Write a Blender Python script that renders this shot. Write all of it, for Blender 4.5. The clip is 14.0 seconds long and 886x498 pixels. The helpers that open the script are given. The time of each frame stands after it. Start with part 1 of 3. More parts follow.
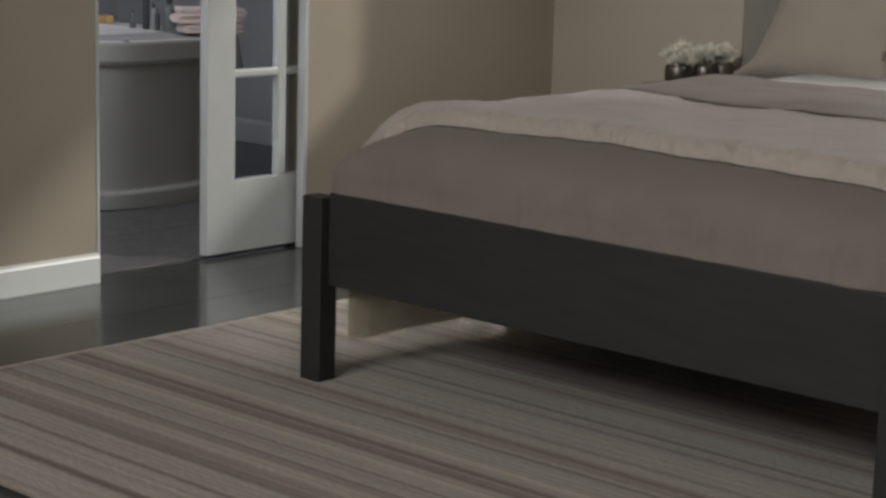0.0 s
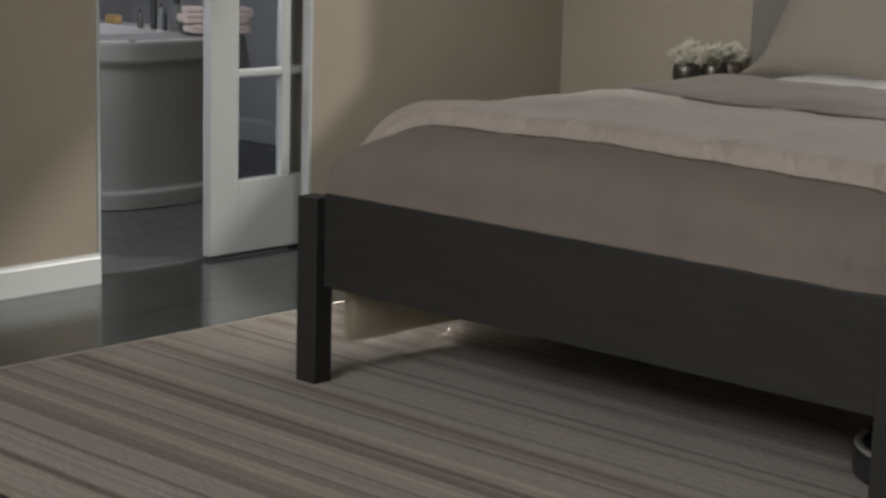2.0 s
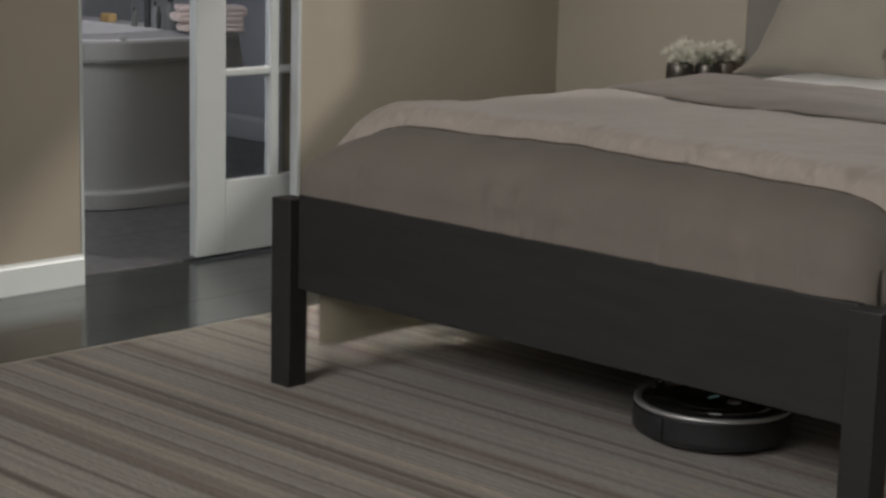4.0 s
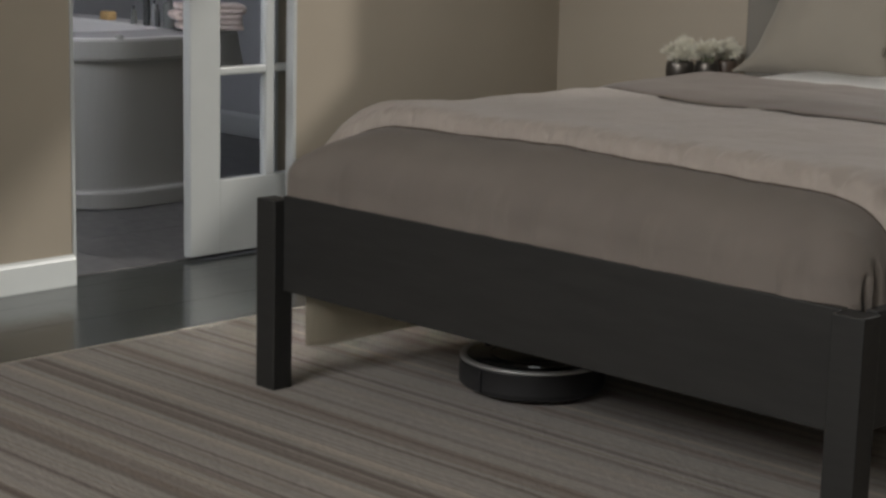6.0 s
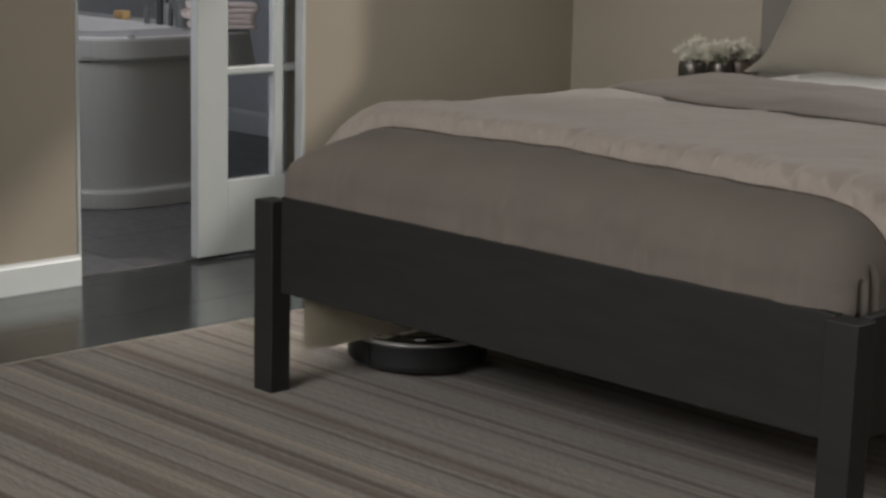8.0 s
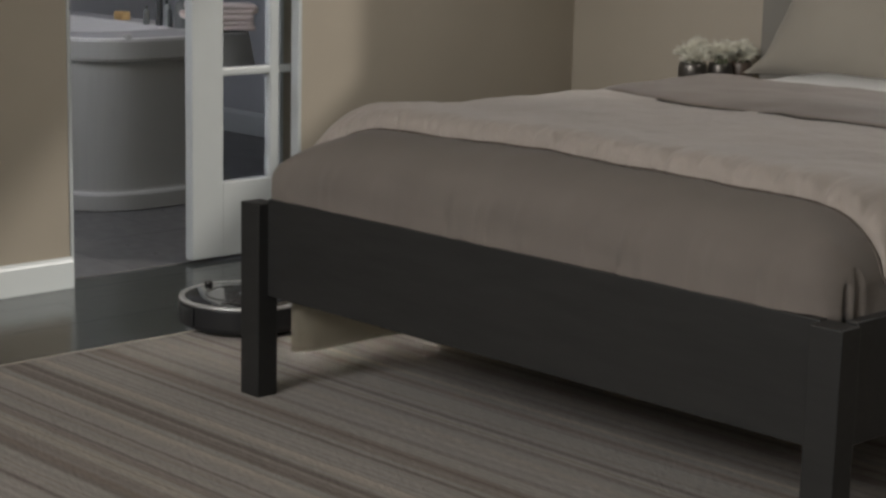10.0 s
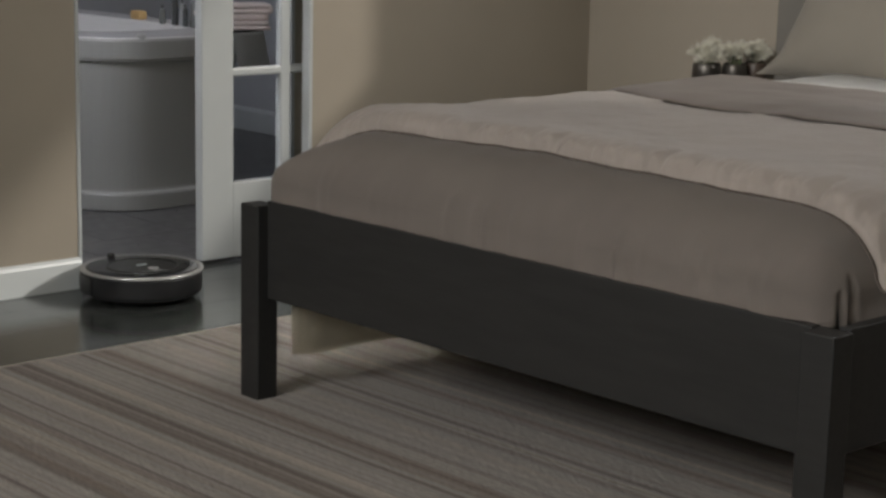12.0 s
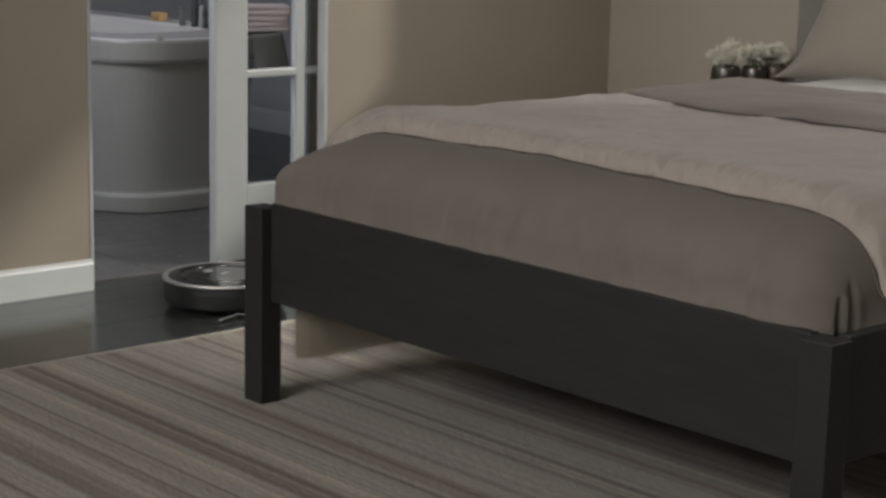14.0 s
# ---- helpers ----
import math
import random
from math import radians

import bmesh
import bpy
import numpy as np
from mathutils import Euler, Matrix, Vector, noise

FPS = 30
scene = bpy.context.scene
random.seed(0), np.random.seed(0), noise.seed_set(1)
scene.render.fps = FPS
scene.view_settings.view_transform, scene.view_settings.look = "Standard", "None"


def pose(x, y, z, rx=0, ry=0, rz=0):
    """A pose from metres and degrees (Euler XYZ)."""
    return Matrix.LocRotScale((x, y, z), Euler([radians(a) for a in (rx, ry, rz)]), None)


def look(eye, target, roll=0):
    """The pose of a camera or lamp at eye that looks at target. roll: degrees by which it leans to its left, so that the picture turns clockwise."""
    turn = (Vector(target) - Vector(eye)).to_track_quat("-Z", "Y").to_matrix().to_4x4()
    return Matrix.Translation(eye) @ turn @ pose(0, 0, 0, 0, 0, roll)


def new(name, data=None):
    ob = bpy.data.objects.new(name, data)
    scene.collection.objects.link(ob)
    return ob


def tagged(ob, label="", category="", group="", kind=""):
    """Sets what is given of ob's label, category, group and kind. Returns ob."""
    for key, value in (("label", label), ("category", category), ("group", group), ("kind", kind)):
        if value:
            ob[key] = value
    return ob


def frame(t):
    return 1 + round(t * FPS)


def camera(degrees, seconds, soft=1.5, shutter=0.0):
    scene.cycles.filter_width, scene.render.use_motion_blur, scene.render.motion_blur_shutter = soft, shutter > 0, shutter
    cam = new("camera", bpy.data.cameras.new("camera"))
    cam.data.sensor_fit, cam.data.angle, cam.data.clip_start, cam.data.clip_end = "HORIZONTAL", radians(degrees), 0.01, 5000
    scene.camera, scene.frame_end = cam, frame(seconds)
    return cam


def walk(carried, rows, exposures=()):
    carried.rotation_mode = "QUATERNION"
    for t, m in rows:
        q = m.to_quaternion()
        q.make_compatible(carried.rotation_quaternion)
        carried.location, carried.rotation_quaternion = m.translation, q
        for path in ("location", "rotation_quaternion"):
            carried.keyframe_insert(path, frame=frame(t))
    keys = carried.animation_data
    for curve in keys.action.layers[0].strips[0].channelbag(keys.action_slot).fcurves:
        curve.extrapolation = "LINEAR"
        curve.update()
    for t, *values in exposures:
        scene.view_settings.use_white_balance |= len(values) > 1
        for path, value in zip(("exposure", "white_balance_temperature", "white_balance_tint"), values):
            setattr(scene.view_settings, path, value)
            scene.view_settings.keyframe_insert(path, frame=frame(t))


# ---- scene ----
cam = camera(27.5, 14.0, soft=2.8)
PATH = [
    (0, (2.969, -2.883, 1.14), (1.657, -1.423, 0.761), 1.7),
    (0.5, (2.973, -2.869, 1.134), (1.654, -1.414, 0.758), 1.7),
    (1, (2.983, -2.846, 1.133), (1.656, -1.397, 0.756), 1.6),
    (1.5, (2.982, -2.825, 1.135), (1.653, -1.38, 0.756), 1.7),
    (2, (2.991, -2.805, 1.134), (1.657, -1.364, 0.755), 1.6),
    (2.5, (2.999, -2.776, 1.135), (1.661, -1.339, 0.754), 1.6),
    (3, (3.013, -2.749, 1.139), (1.671, -1.316, 0.757), 1.6),
    (5.5, (3.056, -2.615, 1.142), (1.689, -1.207, 0.755), 1.4),
    (6, (3.059, -2.598, 1.144), (1.689, -1.193, 0.756), 1.4),
    (6.5, (3.069, -2.57, 1.139), (1.688, -1.175, 0.753), 1.4),
    (7, (3.073, -2.547, 1.141), (1.686, -1.159, 0.753), 1.3),
    (7.5, (3.079, -2.53, 1.139), (1.687, -1.147, 0.751), 1.3),
    (8, (3.084, -2.512, 1.145), (1.688, -1.134, 0.755), 1.4),
    (10.5, (3.108, -2.413, 1.14), (1.694, -1.052, 0.751), 1.3),
    (11, (3.121, -2.393, 1.144), (1.702, -1.038, 0.754), 1.3),
    (11.5, (3.128, -2.374, 1.145), (1.698, -1.031, 0.755), 1.4),
    (12, (3.132, -2.356, 1.148), (1.695, -1.022, 0.756), 1.3),
    (12.5, (3.137, -2.336, 1.141), (1.689, -1.012, 0.752), 1.3),
    (13, (3.137, -2.323, 1.144), (1.68, -1.01, 0.753), 1.3),
    (13.5, (3.143, -2.3, 1.143), (1.679, -0.994, 0.753), 1.4),
    (14, (3.155, -2.274, 1.144), (1.688, -0.972, 0.754), 1.3),
]
walk(cam, [(t, look(eye, target, roll)) for t, eye, target, roll in PATH])

# ---- light ----
ZC = 4.9                       # ceiling
SUN_WAY = Vector((-1.0, -0.8, -0.65)).normalized()
world = bpy.data.worlds.new("sky")
scene.world = world
world.use_nodes = True
wn, wl = world.node_tree.nodes, world.node_tree.links
sky = wn.new("ShaderNodeTexSky")
sky.sky_type, sky.sun_disc = "NISHITA", False
sky.sun_elevation = math.asin(-SUN_WAY.z)
sky.sun_rotation = math.atan2(-SUN_WAY.x, -SUN_WAY.y)
wl.new(sky.outputs[0], wn["Background"].inputs[0])
wn["Background"].inputs[1].default_value = 0.08
sun = new("sun", bpy.data.lights.new("sun", "SUN"))
sun.data.energy, sun.data.angle, sun.data.color = 1.45, radians(3.0), (1.0, 0.95, 0.88)
sun.matrix_world = look((6, 6, 6), Vector((6, 6, 6)) + SUN_WAY)


def area_lamp(name, eye, target, wide, high, watts, colour):
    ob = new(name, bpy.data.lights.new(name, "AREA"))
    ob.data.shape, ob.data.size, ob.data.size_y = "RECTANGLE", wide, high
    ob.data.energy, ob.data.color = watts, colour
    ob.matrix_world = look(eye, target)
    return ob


# the sky's light in the openings behind the camera and above the bed; added lamps beside the camera, in the roof and in
# the bathroom
area_lamp("window_light_back", (1.6, -5.98, 3.5), (0.9, 0, 0.2), 3.0, 1.7, 325, (1.0, 0.975, 0.95))
area_lamp("window_light_head", (1.2, 2.44, 1.75), (1.2, 0, 1.45), 2.3, 0.8, 27, (1.0, 0.97, 0.94))
# low east lamp, added to fill the dark under the bed
area_lamp("fill_light_east", (4.39, -3.4, 1.35), (1.2, 0.2, 0.3), 2.0, 1.3, 16, (0.97, 1.0, 0.97))
# unseen roof lamp, added to brighten the rug beside the bed
roof_pool = area_lamp("roof_pool_lamp", (-0.52, 0.74, ZC - 0.02), (-0.52, 0.74, 0), 0.5, 1.0, 2.9, (1.0, 0.97, 0.92))
roof_pool.data.spread = radians(15)   # spread narrowed by hand to keep the light in a pool
# added fill for the bathtub; no source for it is known
area_lamp("fill_light_bath", (-1.88, -0.58, 2.0), (-2.5, 2, 0.6), 0.9, 1.0, 28, (0.92, 0.92, 1.0))
scene.view_settings.exposure = 0.0


# ---- materials ----
def mat(name, base, rough=0.6, second=None, scale=8.0, stretch=(1, 1, 1), bump=0.0, bump_scale=60.0, metal=0.0, spec=0.5, coat=0.0, sheen=0.0, detail=4.0, random_amount=0.0, mottle=0.0):
    m = bpy.data.materials.new(name)
    m.use_nodes = True
    n, l = m.node_tree.nodes, m.node_tree.links
    p = n["Principled BSDF"]
    p.inputs["Roughness"].default_value = rough
    p.inputs["Metallic"].default_value = metal
    p.inputs["Specular IOR Level"].default_value = spec
    p.inputs["Coat Weight"].default_value = coat
    p.inputs["Sheen Weight"].default_value = sheen
    co = n.new("ShaderNodeTexCoord")
    mp = n.new("ShaderNodeMapping")
    mp.inputs["Scale"].default_value = stretch
    l.new(co.outputs["Object"], mp.inputs[0])
    a = n.new("ShaderNodeTexNoise")
    a.inputs["Scale"].default_value, a.inputs["Detail"].default_value = scale, detail
    l.new(mp.outputs[0], a.inputs["Vector"])
    mix = n.new("ShaderNodeMix")
    mix.data_type = "RGBA"
    second = second or tuple(c * 0.85 for c in base)
    mix.inputs[6].default_value, mix.inputs[7].default_value = (*base, 1), (*second, 1)
    ramp = n.new("ShaderNodeMapRange")
    ramp.inputs[1].default_value, ramp.inputs[2].default_value = 0.3, 0.7
    l.new(a.outputs[0], ramp.inputs[0])
    l.new(ramp.outputs[0], mix.inputs[0])
    out = mix.outputs[2]
    if random_amount:
        info = n.new("ShaderNodeObjectInfo")
        hsv = n.new("ShaderNodeHueSaturation")
        rr = n.new("ShaderNodeMapRange")
        rr.inputs[3].default_value, rr.inputs[4].default_value = 1 - random_amount, 1 + random_amount
        l.new(info.outputs["Random"], rr.inputs[0])
        l.new(rr.outputs[0], hsv.inputs["Value"])
        l.new(out, hsv.inputs["Color"])
        out = hsv.outputs[0]
    l.new(out, p.inputs["Base Color"])
    if bump:
        b = n.new("ShaderNodeTexNoise")
        b.inputs["Scale"].default_value, b.inputs["Detail"].default_value = bump_scale, 3.0
        l.new(mp.outputs[0], b.inputs["Vector"])
        bp = n.new("ShaderNodeBump")
        bp.inputs["Strength"].default_value, bp.inputs["Distance"].default_value = bump, 0.004
        l.new(b.outputs[0], bp.inputs["Height"])
        l.new(bp.outputs[0], p.inputs["Normal"])
    if mottle:
        b2 = n.new("ShaderNodeTexNoise")
        b2.inputs["Scale"].default_value = scale * 3.1
        l.new(mp.outputs[0], b2.inputs["Vector"])
        rr2 = n.new("ShaderNodeMapRange")
        rr2.inputs[3].default_value, rr2.inputs[4].default_value = max(0.02, rough - mottle), min(1, rough + mottle)
        l.new(b2.outputs[0], rr2.inputs[0])
        l.new(rr2.outputs[0], p.inputs["Roughness"])
    return m


def rug_material():
    """Woven stripes along x, of several widths, from noise of y alone."""
    m = mat("rug_wool", (0.3, 0.27, 0.23), 0.95, spec=0.1, sheen=0.15)
    n, l = m.node_tree.nodes, m.node_tree.links
    p = n["Principled BSDF"]
    co = n.new("ShaderNodeTexCoord")
    sep = n.new("ShaderNodeSeparateXYZ")
    l.new(co.outputs["Object"], sep.inputs[0])
    # the yarn wanders a little from its line
    wob = n.new("ShaderNodeTexNoise")
    wob.inputs["Scale"].default_value = 3.0
    l.new(co.outputs["Object"], wob.inputs["Vector"])
    wadd = n.new("ShaderNodeMath")
    wadd.operation = "MULTIPLY_ADD"
    wadd.inputs[1].default_value = 0.004
    l.new(wob.outputs[0], wadd.inputs[0])
    fine = n.new("ShaderNodeTexNoise")
    fine.inputs["Scale"].default_value = 38.0
    l.new(co.outputs["Object"], fine.inputs["Vector"])
    fadd = n.new("ShaderNodeMath")
    fadd.operation = "MULTIPLY_ADD"
    fadd.inputs[1].default_value = 0.006
    l.new(fine.outputs[0], fadd.inputs[0])
    l.new(sep.outputs["Y"], fadd.inputs[2])
    l.new(fadd.outputs[0], wadd.inputs[2])

    def bands(scale, detail, offset):
        t = n.new("ShaderNodeTexNoise")
        t.noise_dimensions = "1D"
        t.inputs["Scale"].default_value, t.inputs["Detail"].default_value, t.inputs["Roughness"].default_value = scale, detail, 0.65
        ad = n.new("ShaderNodeMath")
        ad.inputs[1].default_value = offset
        l.new(wadd.outputs[0], ad.inputs[0])
        l.new(ad.outputs[0], t.inputs["W"])
        return t.outputs[0]
    ramp = n.new("ShaderNodeValToRGB")
    e = ramp.color_ramp.elements
    e[0].position, e[0].color = 0.26, (0.19, 0.15, 0.125, 1)
    e[1].position, e[1].color = 0.74, (0.62, 0.57, 0.50, 1)
    for pos, col in ((0.35, (0.28, 0.235, 0.20, 1)), (0.44, (0.35, 0.315, 0.28, 1)), (0.52, (0.43, 0.405, 0.38, 1)), (0.60, (0.39, 0.355, 0.315, 1)), (0.66, (0.52, 0.475, 0.415, 1))):
        x = e.new(pos)
        x.color = col
    l.new(bands(13.0, 4.0, 4.3), ramp.inputs[0])
    ramp2 = n.new("ShaderNodeValToRGB")
    e2 = ramp2.color_ramp.elements
    e2[0].position, e2[0].color = 0.3, (0.70, 0.67, 0.65, 1)
    e2[1].position, e2[1].color = 0.7, (1.18, 1.16, 1.12, 1)
    l.new(bands(38.0, 3.0, 1.7), ramp2.inputs[0])
    mul = n.new("ShaderNodeMix")
    mul.data_type, mul.blend_type = "RGBA", "MULTIPLY"
    mul.inputs[0].default_value = 0.55
    l.new(ramp.outputs[0], mul.inputs[6])
    l.new(ramp2.outputs[0], mul.inputs[7])
    # flecks along the yarn
    mp = n.new("ShaderNodeMapping")
    mp.inputs["Scale"].default_value = (55, 190, 24)
    l.new(co.outputs["Object"], mp.inputs[0])
    fl = n.new("ShaderNodeTexNoise")
    fl.inputs["Scale"].default_value, fl.inputs["Detail"].default_value = 1.0, 3.0
    l.new(mp.outputs[0], fl.inputs["Vector"])
    fr = n.new("ShaderNodeMapRange")
    fr.inputs[3].default_value, fr.inputs[4].default_value = 0.68, 1.32
    l.new(fl.outputs[0], fr.inputs[0])
    hsv = n.new("ShaderNodeHueSaturation")
    l.new(mul.outputs[2], hsv.inputs["Color"])
    l.new(fr.outputs[0], hsv.inputs["Value"])
    # the dark lines that stand out of the pattern
    col = hsv.outputs[0]
    for y0, half, dark in DARK_LINES:
        d = n.new("ShaderNodeMath")
        d.operation = "SUBTRACT"
        d.inputs[1].default_value = y0
        l.new(wadd.outputs[0], d.inputs[0])
        ab = n.new("ShaderNodeMath")
        ab.operation = "ABSOLUTE"
        l.new(d.outputs[0], ab.inputs[0])
        mr = n.new("ShaderNodeMapRange")
        mr.inputs[1].default_value, mr.inputs[2].default_value = half * 0.5, half * 1.5
        mr.inputs[3].default_value, mr.inputs[4].default_value = dark, 0.0
        l.new(ab.outputs[0], mr.inputs[0])
        mx = n.new("ShaderNodeMix")
        mx.data_type = "RGBA"
        mx.inputs[7].default_value = (0.12, 0.093, 0.076, 1)
        l.new(mr.outputs[0], mx.inputs[0])
        l.new(col, mx.inputs[6])
        col = mx.outputs[2]
    l.new(col, p.inputs["Base Color"])
    bp = n.new("ShaderNodeBump")
    bp.inputs["Strength"].default_value, bp.inputs["Distance"].default_value = 0.7, 0.006
    l.new(fl.outputs[0], bp.inputs["Height"])
    l.new(bp.outputs[0], p.inputs["Normal"])
    return m


DARK_LINES = ((-0.088, 0.006, 0.72), (0.236, 0.005, 0.72), (0.208, 0.004, 0.4), (0.178, 0.005, 0.3), (-0.692, 0.006, 0.7), (-0.285, 0.014, 0.5), (-0.240, 0.008, 0.6), (-0.456, 0.005, 0.62), (-0.597, 0.012, 0.45), (-0.39, 0.004, 0.35), (-0.16, 0.004, 0.3), (-0.82, 0.007, 0.6), (0.05, 0.004, 0.35), (0.34, 0.006, 0.4), (0.47, 0.005, 0.45))

M_WALL = mat("wall_paint", (0.33, 0.292, 0.237), 0.85, (0.31, 0.274, 0.222), 3.0, bump=0.08, bump_scale=220, spec=0.2)
M_CEIL = mat("ceiling_paint", (0.75, 0.73, 0.69), 0.9, (0.7, 0.68, 0.65), 2.0, bump=0.05)
M_WHITE = mat("white_gloss_paint", (0.43, 0.45, 0.447), 0.4, (0.40, 0.42, 0.417), 5.0, bump=0.05, bump_scale=90)
M_BASEBOARD = mat("white_skirting_paint", (0.60, 0.63, 0.63), 0.35, (0.56, 0.59, 0.59), 5.0, bump=0.05, bump_scale=90)
M_BATHWALL = mat("bath_wall_paint", (0.43, 0.44, 0.455), 0.8, (0.41, 0.42, 0.435), 3.0, bump=0.06, bump_scale=200)
M_PLANK = mat("dark_stained_boards", (0.031, 0.034, 0.033), 0.16, (0.043, 0.046, 0.044), 5.0, (9, 0.7, 4), bump=0.05, bump_scale=9, spec=1.0, random_amount=0.12, mottle=0.05)
M_PLANK.node_tree.nodes["Principled BSDF"].inputs["Specular Tint"].default_value = (0.88, 0.98, 0.98, 1)
M_TILE = mat("grey_stone_tile", (0.135, 0.133, 0.133), 0.32, (0.11, 0.108, 0.11), 6.0, bump=0.08, bump_scale=30, mottle=0.1, random_amount=0.08)
M_GROUT = mat("grout", (0.115, 0.113, 0.112), 0.9, bump=0.2)
M_SUB = mat("subfloor", (0.01, 0.01, 0.01), 0.8)
M_BED = mat("black_stained_wood", (0.0135, 0.0135, 0.0132), 0.5, (0.018, 0.0178, 0.0172), 4.0, (2, 14, 14), bump=0.07, bump_scale=12, spec=0.3, mottle=0.06)
M_DUVET = mat("taupe_cotton", (0.235, 0.205, 0.182), 0.9, (0.215, 0.187, 0.167), 5.0, bump=0.15, bump_scale=420, spec=0.15, sheen=0.2)
M_COVER = mat("light_taupe_quilt", (0.465, 0.415, 0.372), 0.9, (0.43, 0.384, 0.345), 5.0, bump=0.18, bump_scale=400, spec=0.15, sheen=0.25)
# the piping's own brown, also the shade in the gap below the blanket
M_PIPING_GAP = mat("dark_piping_and_gap", (0.075, 0.06, 0.05), 0.9, bump=0.1)
M_BLANKET = mat("taupe_sateen", (0.265, 0.226, 0.198), 0.5, (0.247, 0.21, 0.184), 5.0, bump=0.08, bump_scale=420, sheen=0.15, spec=0.3)
M_SHEET = mat("white_sheet", (0.82, 0.82, 0.80), 0.85, (0.78, 0.78, 0.76), 6.0, bump=0.1, bump_scale=300)
M_PILLOW = mat("beige_linen", (0.265, 0.242, 0.204), 0.9, (0.24, 0.219, 0.185), 5.0, bump=0.2, bump_scale=380, spec=0.15, sheen=0.2)
M_PILLOW_TIE = mat("dark_linen_tie", (0.18, 0.16, 0.13), 0.9, bump=0.2)
M_SKIRT = mat("cream_cotton_drop", (0.46, 0.42, 0.34), 0.9, (0.42, 0.385, 0.31), 5.0, bump=0.12, bump_scale=300)
n_, l_ = M_SKIRT.node_tree.nodes, M_SKIRT.node_tree.links
tl = n_.new("ShaderNodeBsdfTranslucent")
tl.inputs[0].default_value = (0.60, 0.57, 0.48, 1)
mixer = n_.new("ShaderNodeMixShader")
mixer.inputs[0].default_value = 0.55
l_.new(n_["Principled BSDF"].outputs[0], mixer.inputs[1])
l_.new(tl.outputs[0], mixer.inputs[2])
l_.new(mixer.outputs[0], n_["Material Output"].inputs[0])
M_PANEL = mat("grey_upholstery", (0.18, 0.17, 0.148), 0.9, (0.165, 0.155, 0.135), 6.0, bump=0.2, bump_scale=420)
M_MATTRESS = mat("mattress_ticking", (0.5, 0.48, 0.44), 0.9, bump=0.1)
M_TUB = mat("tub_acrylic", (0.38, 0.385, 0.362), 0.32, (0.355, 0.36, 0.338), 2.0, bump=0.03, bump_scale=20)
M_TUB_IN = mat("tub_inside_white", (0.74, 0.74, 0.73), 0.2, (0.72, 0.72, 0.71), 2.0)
M_RUG = rug_material()
M_RUG_EDGE = mat("rug_binding", (0.4, 0.36, 0.31), 0.95, (0.3, 0.27, 0.23), 60.0, bump=0.4, bump_scale=160)
M_POT = mat("pewter_pot", (0.12, 0.11, 0.10), 0.32, (0.075, 0.068, 0.06), 9.0, metal=0.75, bump=0.1, bump_scale=30, mottle=0.1)
M_POT2 = mat("brown_glaze_pot", (0.085, 0.06, 0.045), 0.4, (0.055, 0.04, 0.03), 9.0, bump=0.1, bump_scale=30)
M_PETAL = mat("cream_petals", (0.72, 0.70, 0.61), 0.75, (0.60, 0.58, 0.48), 30.0, sheen=0.1)
M_STEM = mat("green_calyx", (0.10, 0.13, 0.06), 0.7, (0.07, 0.09, 0.04), 30.0)
M_OAK = mat("walnut", (0.10, 0.065, 0.04), 0.45, (0.07, 0.045, 0.028), 5.0, (3, 14, 14), bump=0.1)
M_VAC_BODY = mat("charcoal_plastic", (0.014, 0.014, 0.015), 0.42, (0.018, 0.018, 0.019), 20.0, spec=0.3, bump=0.03, bump_scale=300, mottle=0.05)
M_VAC_TOP = mat("gloss_black_plastic", (0.012, 0.012, 0.013), 0.10, (0.014, 0.014, 0.014), 6.0, spec=0.6, mottle=0.03)
M_VAC_RIM = mat("silver_plastic", (0.44, 0.44, 0.435), 0.36, (0.4, 0.4, 0.395), 20.0, metal=0.6, bump=0.02, mottle=0.05)
M_VAC_MARK = mat("pale_print", (0.2, 0.205, 0.205), 0.4)
M_VAC_BRISTLE = mat("pale_bristle", (0.3, 0.31, 0.31), 0.6, (0.26, 0.27, 0.27), 40.0)
M_VAC_LIGHT = mat("indicator_lens", (0.32, 0.36, 0.36), 0.35)
M_VAC_LIGHT.node_tree.nodes["Principled BSDF"].inputs["Emission Color"].default_value = (0.35, 0.9, 0.8, 1)
M_VAC_LIGHT.node_tree.nodes["Principled BSDF"].inputs["Emission Strength"].default_value = 0.03
M_RUBBER = mat("black_rubber", (0.02, 0.02, 0.02), 0.8, bump=0.2)
M_SOAP = mat("amber_soap", (0.55, 0.38, 0.17), 0.5, (0.5, 0.33, 0.14), 8.0)
M_TOWEL = mat("blush_towel", (0.82, 0.70, 0.64), 0.95, (0.77, 0.65, 0.59), 20.0, bump=0.6, bump_scale=160, sheen=0.3)
M_BATH_TOWEL = mat("pale_grey_towel", (0.56, 0.56, 0.52), 0.95, (0.50, 0.50, 0.47), 20.0, bump=0.5, bump_scale=160, sheen=0.2)
M_BOTTLE = mat("smoked_bottle", (0.09, 0.095, 0.095), 0.2, (0.07, 0.075, 0.075), 6.0)
M_BOTTLE3 = mat("grey_green_bottle", (0.17, 0.18, 0.175), 0.25, (0.15, 0.16, 0.155), 6.0)
M_BOTTLE2 = mat("frosted_bottle", (0.33, 0.35, 0.35), 0.35, (0.3, 0.32, 0.32), 6.0)


def glass_material():
    m = bpy.data.materials.new("clear_glass")
    m.use_nodes = True
    p = m.node_tree.nodes["Principled BSDF"]
    p.inputs["Base Color"].default_value = (0.86, 0.88, 0.9, 1)
    p.inputs["Roughness"].default_value = 0.03
    p.inputs["Transmission Weight"].default_value = 1.0
    p.inputs["IOR"].default_value = 1.06
    return m


